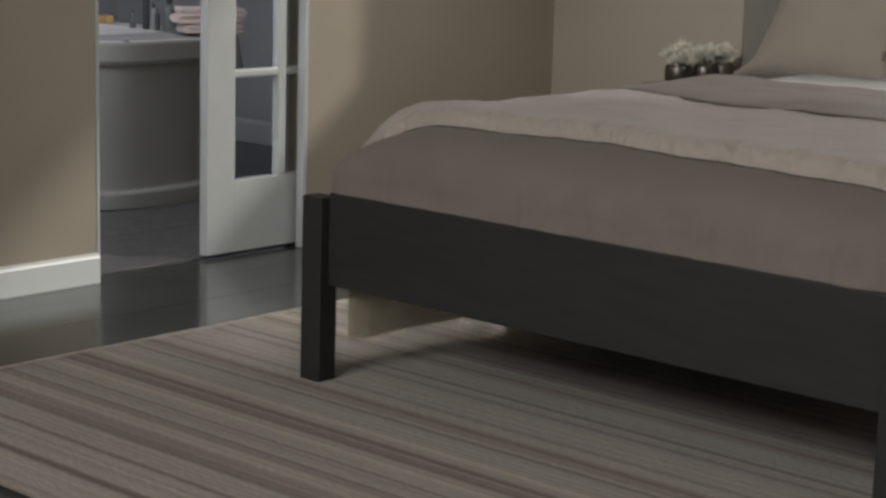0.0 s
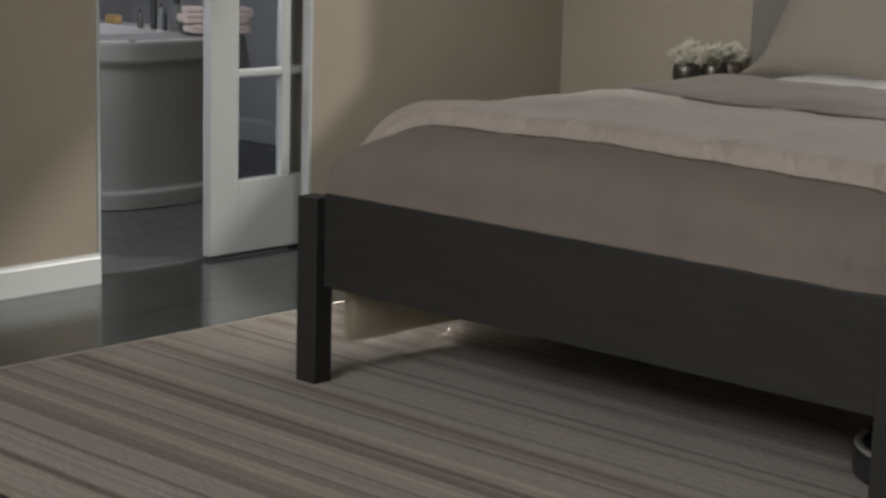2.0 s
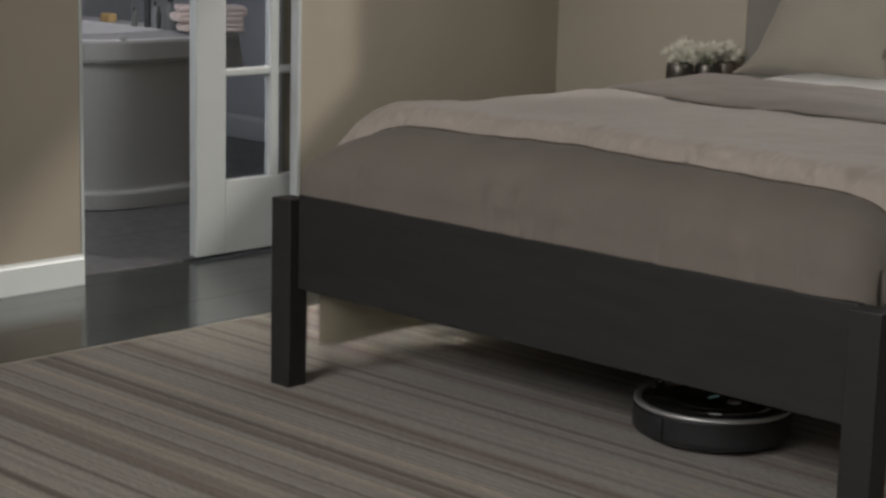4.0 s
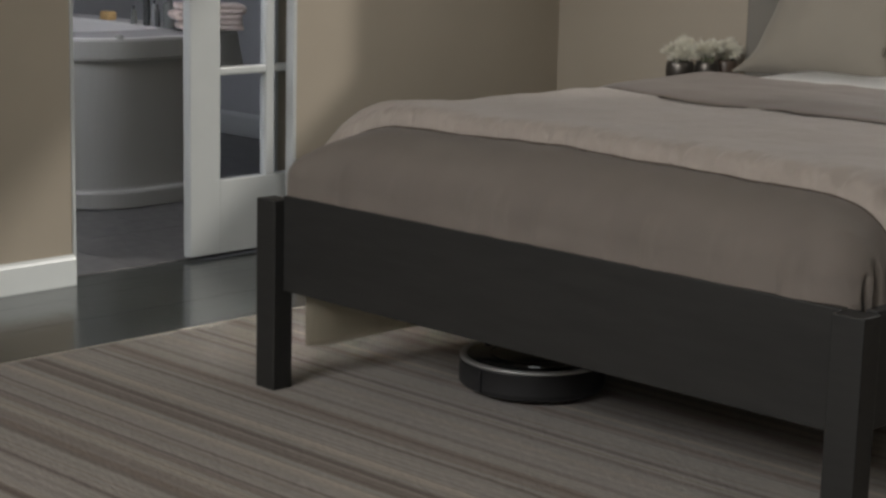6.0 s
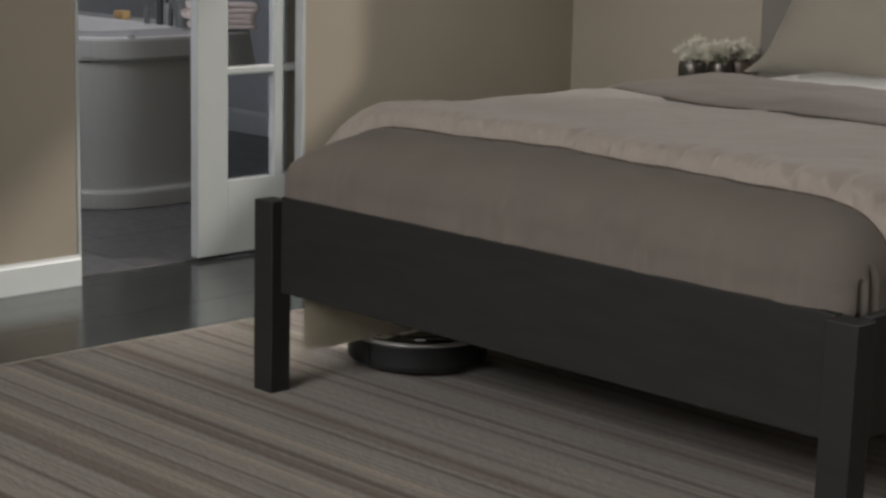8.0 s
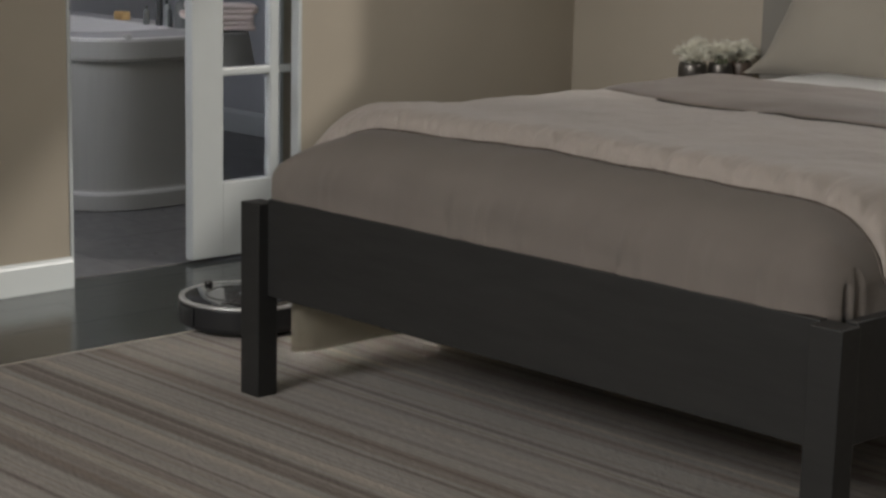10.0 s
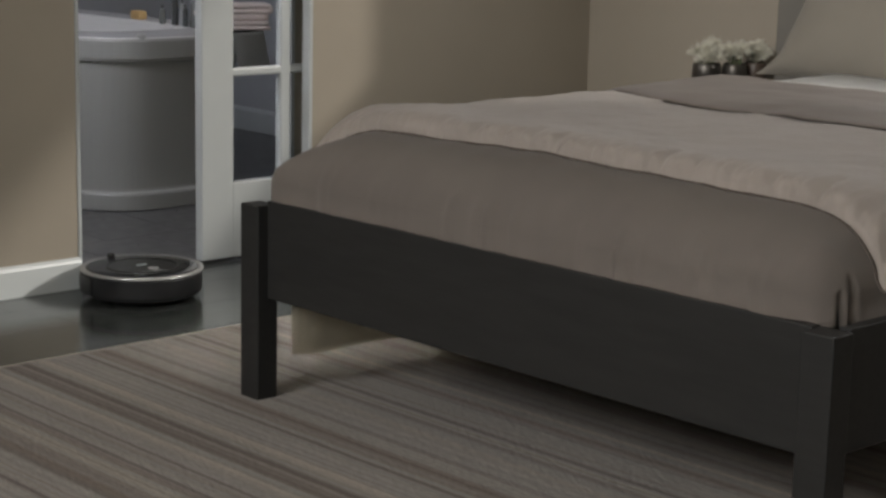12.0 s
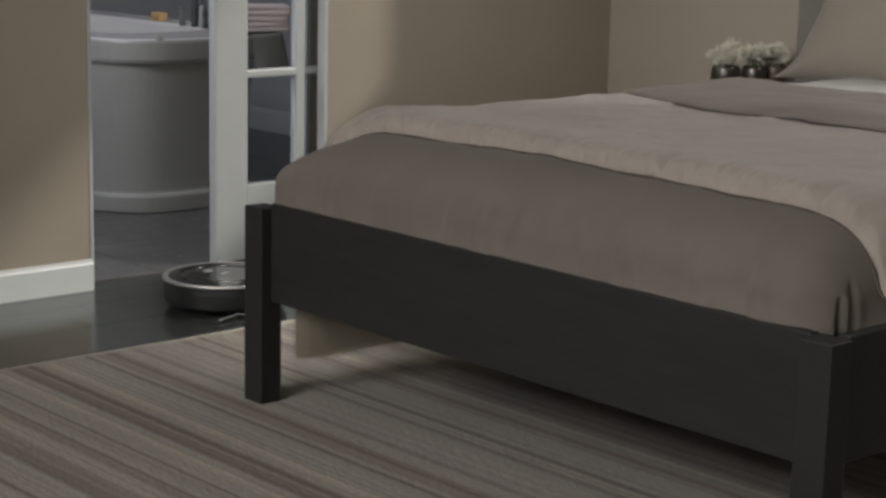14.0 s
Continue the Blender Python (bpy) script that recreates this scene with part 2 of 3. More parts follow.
M_GLASS = glass_material()


# ---- building helpers ----
def part(name, bm, material, parent=None, label="", smooth=False):
    me = bpy.data.meshes.new(name)
    bmesh.ops.recalc_face_normals(bm, faces=bm.faces)
    bm.to_mesh(me)
    bm.free()
    me.materials.append(material)
    if smooth:
        me.shade_smooth()
    ob = new(name, me)
    ob.parent = parent
    if label:
        tagged(ob, label)
    return ob


def empty(name, m, label, category, group="", kind=""):
    ob = new(name)
    ob.empty_display_size = 0.1
    ob.matrix_world = m
    return tagged(ob, label, category, group, kind)


def box(x0, x1, y0, y1, z0, z1, bevel=0.0, bm=None, segments=2):
    bm = bm or bmesh.new()
    made = bmesh.ops.create_cube(bm, size=1.0)
    bmesh.ops.transform(bm, matrix=Matrix.LocRotScale(((x0 + x1) / 2, (y0 + y1) / 2, (z0 + z1) / 2), None, (x1 - x0, y1 - y0, z1 - z0)), verts=made["verts"])
    if bevel:
        edges = {e for v in made["verts"] for e in v.link_edges}
        bmesh.ops.bevel(bm, geom=list(edges), offset=bevel, segments=segments, affect="EDGES", profile=0.5)
    return bm


def lathe(profile, steps=48, bm=None, sx=1.0, sy=1.0, centre=(0, 0), shift=None):
    """A turned shape from (radius, z) pairs; sx and sy stretch it to an oval."""
    bm = bm or bmesh.new()
    rings = []
    for r, z in profile:
        if r < 1e-6:
            rings.append([bm.verts.new((centre[0], centre[1], z))])
        else:
            rings.append([bm.verts.new((centre[0] + sx * r * math.cos(2 * math.pi * k / steps), centre[1] + sy * r * math.sin(2 * math.pi * k / steps), z)) for k in range(steps)])
    for a, b in zip(rings, rings[1:]):
        for k in range(steps):
            j = (k + 1) % steps
            if len(a) == 1 and len(b) == 1:
                continue
            if len(a) == 1:
                bm.faces.new((a[0], b[k], b[j]))
            elif len(b) == 1:
                bm.faces.new((a[k], a[j], b[0]))
            else:
                bm.faces.new((a[k], a[j], b[j], b[k]))
    return bm


def sheet(fn, nu, nv, thickness=0.0, bm=None):
    """A cloth from fn(u, v) over the unit square, closed with a back at the given thickness."""
    bm = bm or bmesh.new()
    g = [[bm.verts.new(fn(i / nu, j / nv)) for j in range(nv + 1)] for i in range(nu + 1)]
    for i in range(nu):
        for j in range(nv):
            bm.faces.new((g[i][j], g[i + 1][j], g[i + 1][j + 1], g[i][j + 1]))
    if thickness:
        bmesh.ops.solidify(bm, geom=bm.faces[:], thickness=thickness)
    return bm


def wob(x, y, z, s):
    return noise.noise(Vector((x, y, z)) * s)


# ---- the room's shell ----
WX, WT = -1.285, 0.12          # face of the door wall, thickness
HY = 2.433                     # face of the wall behind the bed
X1, Y0 = 4.4, -6.0             # far sides
OP0, OP1, OPH = 0.328, 1.16, 2.06   # the door opening


def wall_pieces(name, boxes, material, label):
    bm = bmesh.new()
    for b in boxes:
        box(*b, bm=bm)
    return tagged(part(name, bm, material), label, "wall", kind="structure")


# the door wall is hollow past the opening: the door slides into it
wall_pieces("wall_west", [
    (WX - WT, WX, Y0 - 0.12, OP0, 0, ZC),
    (WX - WT, WX, OP0, OP1, OPH, ZC),
    (WX - 0.03, WX, OP1, HY, 0, ZC),
    (WX - WT, WX - WT + 0.03, OP1, HY, 0, ZC),
    (WX - WT + 0.03, WX - 0.03, 2.05, HY, 0, ZC)], M_WALL, "beige painted wall with a pocket door opening")
WIN = (-0.013, 2.35, 1.36, 2.22)
wall_pieces("wall_north", [
    (WX - WT, WIN[0], HY, HY + 0.12, 0, ZC), (WIN[1], X1 + 0.12, HY, HY + 0.12, 0, ZC),
    (WIN[0], WIN[1], HY, HY + 0.12, 0, WIN[2]), (WIN[0], WIN[1], HY, HY + 0.12, WIN[3], ZC)], M_WALL, "beige painted wall behind the bed")
# its opening is added for the low fill lamp
wall_pieces("wall_east", [
    (X1, X1 + 0.12, Y0 - 0.12, -4.4, 0, ZC), (X1, X1 + 0.12, -2.4, HY, 0, ZC),
    (X1, X1 + 0.12, -4.4, -2.4, 0, 0.7), (X1, X1 + 0.12, -4.4, -2.4, 2.0, ZC)], M_WALL, "plain beige painted wall with an unseen window opening")
BW = (0.1, 3.1, 2.65, 4.35)
wall_pieces("wall_south", [
    (WX, BW[0], Y0 - 0.12, Y0, 0, ZC), (BW[1], X1, Y0 - 0.12, Y0, 0, ZC),
    (BW[0], BW[1], Y0 - 0.12, Y0, 0, BW[2]), (BW[0], BW[1], Y0 - 0.12, Y0, BW[3], ZC)], M_WALL, "plain beige painted wall with an unseen window opening")
# unseen stub, added to hold the back lamp's light off the door wall
wall_pieces("wall_shade_stub", [(WX, -0.42, Y0, -1.35, 0, ZC)], M_WALL, "plain beige painted wall stub out of view, added to shade the door wall")
ROOF_GAP = (-0.77, -0.27, 0.24, 1.24)   # an unseen opening, added for the roof lamp
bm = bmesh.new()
for b in ((-4.4, ROOF_GAP[0], Y0 - 0.12, 3.1), (ROOF_GAP[1], X1 + 0.12, Y0 - 0.12, 3.1), (ROOF_GAP[0], ROOF_GAP[1], Y0 - 0.12, ROOF_GAP[2]), (ROOF_GAP[0], ROOF_GAP[1], ROOF_GAP[3], 3.1)):
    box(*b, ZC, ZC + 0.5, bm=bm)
tagged(part("ceiling", bm, M_CEIL), "plain off-white painted ceiling with a small opening added for the pool of light", "ceiling", kind="structure")

# bathroom shell
BY = 2.74
wall_pieces("wall_bath_north", [(-4.3, WX - WT, BY, BY + 0.1, 0, ZC)], M_BATHWALL, "grey-blue painted bathroom wall")
wall_pieces("wall_bath_west", [(-4.4, -4.3, -0.7, BY + 0.1, 0, ZC)], M_BATHWALL, "grey-blue painted bathroom wall")
# the gap here is added to hold the bathroom fill light
wall_pieces("wall_bath_south", [
    (-4.3, -2.33, -0.7, -0.6, 0, ZC), (-1.43, WX - WT, -0.7, -0.6, 0, ZC),
    (-2.33, -1.43, -0.7, -0.6, 0, 1.5), (-2.33, -1.43, -0.7, -0.6, 2.5, ZC)], M_BATHWALL, "grey-blue painted bathroom wall with an unseen opening added for the fill light")


def baseboard(name, x0, x1, y0, y1, height, thick, axis):
    """A moulded skirting: upright face and a small sloping top."""
    bm = bmesh.new()
    prof = [(0, 0), (thick, 0), (thick, height * 0.84), (thick * 0.75, height * 0.92), (thick * 0.3, height), (0, height)]
    ends = []
    for t in (0, 1):
        ring = []
        for d, z in prof:
            ring.append(bm.verts.new((x0 + d, y0 if t == 0 else y1, z) if axis == "y" else (x0 if t == 0 else x1, y0 - d, z)))
        ends.append(ring)
    for k in range(len(prof)):
        j = (k + 1) % len(prof)
        bm.faces.new((ends[0][k], ends[0][j], ends[1][j], ends[1][k]))
    bm.faces.new(ends[0])
    bm.faces.new(list(reversed(ends[1])))
    return tagged(part(name, bm, M_BASEBOARD), "white painted baseboard along the wall", "baseboard", kind="structure")


baseboard("baseboard_1", WX, 0, -1.35, OP0, 0.089, 0.014, "y")
baseboard("baseboard_2", WX, 0, OP1 + 0.012, HY, 0.083, 0.014, "y")
baseboard("baseboard_3", WX, X1, HY, 0, 0.083, 0.014, "x")
baseboard("baseboard_4", -4.3, WX - WT, BY, 0, 0.11, 0.016, "x")

# thin white jambs lining the opening
tagged(part("trim_1", box(WX - WT - 0.004, WX + 0.004, OP0 - 0.003, OP0 + 0.008, 0.0, OPH, 0.002), M_WHITE), "narrow white painted door jamb", "door jamb", kind="structure")
tagged(part("trim_2", box(WX - 0.032, WX + 0.005, OP1 - 0.004, OP1 + 0.010, 0.0, OPH, 0.002), M_WHITE), "narrow white painted pocket door jamb", "door jamb", kind="structure")
tagged(part("trim_3", box(WX - WT - 0.006, WX - WT + 0.034, OP1 - 0.004, OP1 + 0.010, 0.0, OPH, 0.002), M_WHITE), "narrow white painted pocket door jamb", "door jamb", kind="structure")
tagged(part("trim_4", box(WX - WT - 0.004, WX + 0.004, OP0 + 0.002, OP1 - 0.022, OPH - 0.02, OPH + 0.002, 0.002), M_WHITE), "narrow white painted door head", "door jamb", kind="structure")


# ---- the sliding french door ----
def sliding_door():
    y0, w, h, t = 0.784, 0.86, 2.03, 0.036
    door = empty("door_1", pose(-1.327, y0, 0.012), "white painted glazed french pocket door, half slid into the wall", "door", kind="structure")
    st, bot, top, mun = 0.116, 0.232, 0.12, 0.026
    part("stile", box(-t, 0, 0, st, 0, h, 0.003), M_WHITE, door)
    part("stile", box(-t, 0, w - st, w, 0, h, 0.003), M_WHITE, door)
    part("bottom_rail", box(-t + 0.0005, -0.0005, st, w - st, 0, bot, 0.002), M_WHITE, door)
    part("top_rail", box(-t + 0.0005, -0.0005, st, w - st, h - top, h, 0.002), M_WHITE, door)
    cols, rows = 3, 5
    pw, ph = 0.184, 0.325
    vm = (w - 2 * st - cols * pw) / (cols - 1)
    for c in range(cols - 1):
        ya = st + (c + 1) * pw + c * vm
        bm = box(-t + 0.003, -0.003, ya, ya + vm, bot - 0.001, h - top + 0.001, 0.006)
        part("muntin_upright", bm, M_WHITE, door)
    for r in range(rows):
        za = bot + (r + 1) * ph + r * mun
        if r < rows - 1:
            for c in range(cols):
                ya = st + c * (pw + vm)
                bm = box(-t + 0.004, -0.004, ya - 0.004, ya + pw + 0.004, za, za + mun, 0.006)
                part("muntin_bar", bm, M_WHITE, door)
        for c in range(cols):
            ya = st + c * (pw + vm)
            zb = bot + r * (ph + mun)
            pane = part("pane", box(-t / 2 - 0.002, -t / 2 + 0.002, ya, ya + pw, zb, min(zb + ph, h - top)), M_GLASS, door)
            pane.visible_shadow = False
            if c == 0:
                # a slim bead where the glass meets the stile
                part("glazing_bead", box(-0.016, -0.006, ya, ya + 0.005, zb, min(zb + ph, h - top), 0.002), M_WHITE, pane)


sliding_door()


# ---- rug ----
def rug():
    x0, x1, y0, y1, z = -0.612, 2.9, -0.967, 1.7, 0.012
    r = empty("rug", pose(0, 0, 0), "flat-woven wool rug striped in taupe, brown and cream", "rug")

    def top(u, v):
        x, y = x0 + (x1 - x0) * u, y0 + (y1 - y0) * v
        e = 0.003 * (abs(u - 0.5) > 0.4999 or abs(v - 0.5) > 0.4999)
        return (x + 0.004 * wob(0, y, 3, 9) * (u < 0.01), y, z - e + 0.0006 * wob(x, y, 0, 30))
    bm = sheet(top, 160, 130)
    bmesh.ops.solidify(bm, geom=bm.faces[:], thickness=0.0105)
    part("woven_field", bm, M_RUG, r, smooth=True)
    bm = bmesh.new()
    for k in range(178):
        y = y0 + 0.0075 + k * 0.015
        xx = x0 + 0.004 * wob(0, y, 3, 9)
        box(xx - 0.006, xx + 0.004, y - 0.0068, y + 0.0068, 0.0006, z - 0.001, 0.002, bm, 1)
    tagged(part("bound_edge", bm, M_RUG_EDGE, r, "whipped yarn edge"), kind="stuff")


rug()


# ---- bed ----
BX0, BX1, BTOP = -0.068, 1.511, 0.45


def bed():
    b = empty("bed", pose(0, 0, 0), "black-stained wooden bed frame with square posts, standing on the rug", "bed")
    s = 0.064
    for x, y in ((BX0, 0.0), (BX1 - s, 0.0), (BX0, 2.12), (BX1 - s, 2.12)):
        part("post", box(x, x + s, y, y + 0.055, 0.012, 0.460 if x > 0 else 0.453, 0.0025), M_BED, b)
    part("foot_rail", box(BX0 + s - 0.002, BX1 - s + 0.002, 0.027, 0.051, 0.243, 0.463, 0.0025), M_BED, b)
    part("head_rail", box(BX0 + s - 0.002, BX1 - s + 0.002, 2.13, 2.155, 0.243, BTOP - 0.003, 0.0025), M_BED, b)
    part("side_rail", box(BX0 + 0.012, BX0 + 0.036, s - 0.002, 2.122, 0.25, BTOP - 0.015, 0.0025), M_BED, b)
    part("side_rail", box(BX1 - 0.036, BX1 - 0.012, s - 0.002, 2.122, 0.25, 0.463, 0.0025), M_BED, b)
    for k in range(9):
        part("slat", box(BX0 + 0.036, BX1 - 0.036, 0.1 + k * 0.24, 0.19 + k * 0.24, 0.262, 0.28, 0.002), M_BED, b)


bed()


def headboard():
    h = empty("headboard", pose(0, 0, 0), "tall grey upholstered wall headboard behind the bed", "headboard")
    for k in range(3):
        x0 = -0.43 + k * 0.79
        part("padded_panel", box(x0, x0 + 0.786, HY - 0.05, HY - 0.015, 0.0, 1.33, 0.012, segments=3), M_PANEL, h)


headboard()
tagged(part("mattress", box(-0.012, 1.428, 0.062, 2.1, 0.2812, 0.425, 0.05, segments=4), M_MATTRESS, smooth=True), "off-white mattress on the slats of the bed", "mattress")


def round_top(d, reach, power=2.3):
    d = max(0.0, min(1.0, d / reach))
    return (1 - (1 - d) ** power) ** (1 / power)


L, R, F = -0.016, 1.460, 0.036     # where the bedding meets the frame: two sides and the foot


def lie(x, y):
    """Soft unevenness that all the layers share."""
    return 0.007 * wob(x, y, 0, 3.5) + 0.003 * wob(x, y, 4, 11)


def corner(x):
    """How far the bedding's corner at the foot is rounded: little on one side, more on the other."""
    return 0.04 if x < 0.7 else 0.085


def inset(x, y):
    """Distance in from the bedding's outline, whose corners at the foot are round."""
    rc = corner(x)
    cx, cy = min(x - L, R - x), y - F
    dx, dy = rc - cx, rc - cy
    if dx > 0 and dy > 0:
        return rc - math.hypot(dx, dy)
    return min(cx, cy)


def bed_height(x, y):
    a = min(round_top(x - L + 0.003, 0.27, 2.15), round_top(R - x + 0.002, 0.22, 2.5)) + 1e-3
    c = round_top(y - F + 0.002, 0.22, 2.5) + 1e-3
    both = (a ** -9 + c ** -9 - 0.98) ** (-1 / 9)
    e = inset(x, y)
    both = min(both, round_top(e + 0.002, 0.22, 2.5))
    soft = min(1, max(0, e) * 8)
    return 0.463 + 0.162 * min(1, both) + 0.014 * math.sin(math.pi * max(0, min(1, (x - L) / (R - L)))) * c + lie(x, y) * soft


def over_height(x, y):
    """The layers above the duvet hang fuller over the sides."""
    a = round_top(min(x - L + 0.075, R - x + 0.034), 0.19, 2.4) + 1e-3
    c = round_top(y - F + 0.002, 0.22, 2.5) + 1e-3
    both = (a ** -3.2 + c ** -3.2 - 0.98) ** (-1 / 3.2)
    return 0.462 + 0.164 * min(1, both) + 0.002 * math.sin(math.pi * max(0, min(1, (x - L) / (R - L)))) * c + lie(x, y) * min(1, max(0, y - F) * 8)


FOLDS = ((71, 5, 0.060, 0.016), (90, 5, 0.085, 0.014), (46, 4, 0.04, 0.004))   # turn round the corner, width, height and depth of each fold


def duvet():
    """The tucked taupe duvet: full at the foot, drawn in along the frame."""
    d = empty("duvet", pose(0, 0, 0), "taupe cotton duvet tucked into the bed frame", "duvet")

    def f(u, v):
        x, y = L + (R - L) * (1 - (1 - u) ** 1.7), F + 2.02 * v * v * (1.6 - 0.6 * v)
        edge = min(x - L, R - x, y - F)
        rc = corner(x)
        foot = y - F
        # draw the square corner in to the round outline
        dx, dy = rc - min(x - L, R - x), rc - (y - F)
        if dx > 0 and dy > 0:
            k = max(dx, dy) / math.hypot(dx, dy)
            x = L + rc - dx * k if x < 0.7 else R - rc + dx * k
            y = F + rc - dy * k
        z = bed_height(x, y)
        if x > 0.7 and dx > 0 and dy > -0.04:
            # two short folds where the corner is drawn in
            ang = math.degrees(math.atan2(dx, dy))
            sa, ca = math.sin(math.radians(ang)), math.cos(math.radians(ang))
            k2 = 0.0
            for a0, s0, tall, deep in FOLDS:
                up = max(0.0, min(1.0, (z - 0.455) / tall))
                wide = s0 * (0.35 + 0.65 * math.sin(math.pi * up))
                k2 -= deep * math.exp(-((ang - a0) / wide) ** 2) * math.sin(math.pi * up) ** 0.7
                k2 += 0.3 * deep * math.exp(-((ang - a0 - 1.7 * s0) / s0) ** 2) * math.sin(math.pi * up)
            x, y = x + k2 * sa, y - k2 * ca
        # small puckers where the foot is pushed down behind the rail
        if y - F < 0.07:
            z += 0.0035 * wob(x, 0, 11, 26) * (1 - (y - F) / 0.07)
        if foot < 0.03 and dx < 0.02:
            bulge = max(0.0, wob(x, 0, 13, 13) + 0.4 * wob(x, 0, 3, 45)) * math.sin(math.pi * min(1, (foot + 0.006) / 0.03))
            y -= 0.020 * bulge
            z -= 0.012 * bulge
        if x < L + 0.06:
            # the side swells out over the frame and draws in below
            x -= 0.016 * math.exp(-((z - 0.51) / 0.03) ** 2)
        if edge < 0.001:
            z = 0.435
            y += 0.004 * wob(x, 0, 6, 9) + 0.003 * wob(x, 0, 2, 30)
        return (x, y, z)
    part("cover", sheet(f, 240, 170, 0.012), M_DUVET, d, smooth=True)

    def g(u, v):
        a = math.radians(34 + 30 * u)
        rr = 0.0875 + 0.0035 * math.sin(math.pi * u) - 0.002 * v
        return (R - 0.085 + rr * math.sin(a), F + 0.085 - rr * math.cos(a), 0.456 + (0.010 + 0.006 * wob(u, 0, 3, 7)) * v)
    part("hem", sheet(g, 24, 4, 0.003), M_DUVET, d, "puckered hem at the tucked corner", smooth=True)


duvet()


def quilt():
    """The lighter quilt folded back across the bed: a rolled, stitched edge and a dark line of piping."""
    q = empty("quilt", pose(0, 0, 0), "light taupe quilt folded across the duvet, with a stitched scalloped edge", "quilt")
    y0, y1 = 0.195, 1.12
    xl, xr = L - 0.066, R + 0.030

    def scallop(x):
        return 0.5 + 0.5 * math.cos(2 * math.pi * x / 0.088 + 2.5 * wob(x, 0, 0, 3))

    def line(x):
        return 0.012 * wob(x, 2, 0, 1.8) - 0.075 * math.exp(-(x - xl) / 0.09)

    def f(u, v):
        x = xl + (xr - xl) * u
        d = (y1 - y0) * v
        roll = round_top(d, 0.07, 2.2)
        notch = scallop(x) ** 5 * (0.55 + 0.6 * wob(x, 0, 4, 5)) + 0.45 * max(0, wob(x, 0, 7, 45)) + 0.3 * max(0, wob(x, 0, 9, 90))
        puff = 0.048 * roll * (1.0 - 0.7 * notch * math.exp(-d * 26)) - 0.020 * min(1, d / 0.3)
        y = y0 + d + line(x) - 0.017 * math.sin(math.pi * min(1, d / 0.07)) * (1 - 0.8 * notch)
        y -= 0.006 * wob(x, 0, 12, 55) * math.exp(-d * 30)
        hug = min(1, d / 0.12) ** 1.5
        xx = min(max(x, L + 0.001), R - 0.001)
        low = bed_height(xx, y) - 0.35 * abs(x - xx)
        z = low + (over_height(x, y) - low) * hug + puff + 0.0022 * wob(x, y, 9, 16) + 0.003 * wob(x + 0.6 * y, y, 5, 7) * min(1, d * 8)
        # soft drawn creases towards one side
        z += 0.0014 * max(0, x - 0.8) * math.sin(26 * (x - 0.55 * y) + 5 * wob(x, y, 2, 3)) * min(1, d * 6) + 0.0012 * wob(x, y, 6, 38)
        z += (0.004 * wob(x, 0.6 * y, 15, 48) + 0.003 * wob(x, 0.8 * y, 18, 95)) * math.exp(-d * 12)
        if x < L + 0.1:
            z = max(z, 0.528 + 0.25 * min(0.12, x - xl))
        return (x, y, z)
    part("cover", sheet(f, 420, 150, 0.012), M_COVER, q, smooth=True)
    pts = []
    for k in range(161):
        x = xl + 0.004 + (xr - xl - 0.008) * k / 160
        y = y0 - 0.006 + line(x)
        xx = min(max(x, L + 0.001), R - 0.001)
        pts.append((x, y, bed_height(xx, y) - 0.35 * abs(x - xx) + 0.002))
    cu = bpy.data.curves.new("piping", "CURVE")
    cu.dimensions, cu.bevel_depth, cu.bevel_resolution = "3D", 0.0026, 2
    sp = cu.splines.new("POLY")
    sp.points.add(len(pts) - 1)
    for p, co in zip(sp.points, pts):
        p.co = (*co, 1)
        p.radius = max(0.25, 0.85 + 0.6 * wob(co[0], 0, 3, 9) + 0.5 * wob(co[0], 0, 8, 40))
    cu.materials.append(M_PIPING_GAP)
    ob = new("piping", cu)
    ob.parent = q


quilt()


def blanket():
    """A thick folded blanket over the head half of the bed."""
    b = empty("blanket", pose(0, 0, 0), "smooth taupe blanket folded down below the pillows", "blanket")
    xl, xr = L - 0.030, R + 0.030

    def sweep(x):
        return 0.17 * max(0, 1 - (x - xl) / 0.5) ** 2

    def f(u, v):
        x = xl + (xr - xl) * u
        d = (0.53 - sweep(x)) * v
        y = 0.956 + sweep(x) + d + 0.02 * wob(x, 0, 3, 1.5) - 0.012 * math.sin(math.pi * min(1, d / 0.06))
        rise = 0.022 + 0.022 * round_top(d + 0.001, 0.15, 1.8) * round_top(min(x - xl, xr - x) + 0.01, 0.2)
        return (x, y, over_height(x, y) + rise + 0.003 * wob(x, y, 5, 3))
    part("fold", sheet(f, 120, 60, 0.010), M_BLANKET, b, smooth=True)

    # the hem's dark colour stands for shade in the gap under the fold
    def g(u, v):
        x = xl + 0.36 + (xr - xl - 0.37) * u
        y = 0.942 + sweep(x) + 0.05 * v + 0.02 * wob(x, 0, 3, 1.5) + 0.006 * wob(x, 0, 5, 12)
        return (x, y, over_height(x, y) + 0.0305 + 0.003 * wob(x, y, 7, 14))
    part("hem", sheet(g, 140, 4, 0.004), M_PIPING_GAP, b, "frilled hem, darkened for the shaded gap under the fold", smooth=True)


blanket()


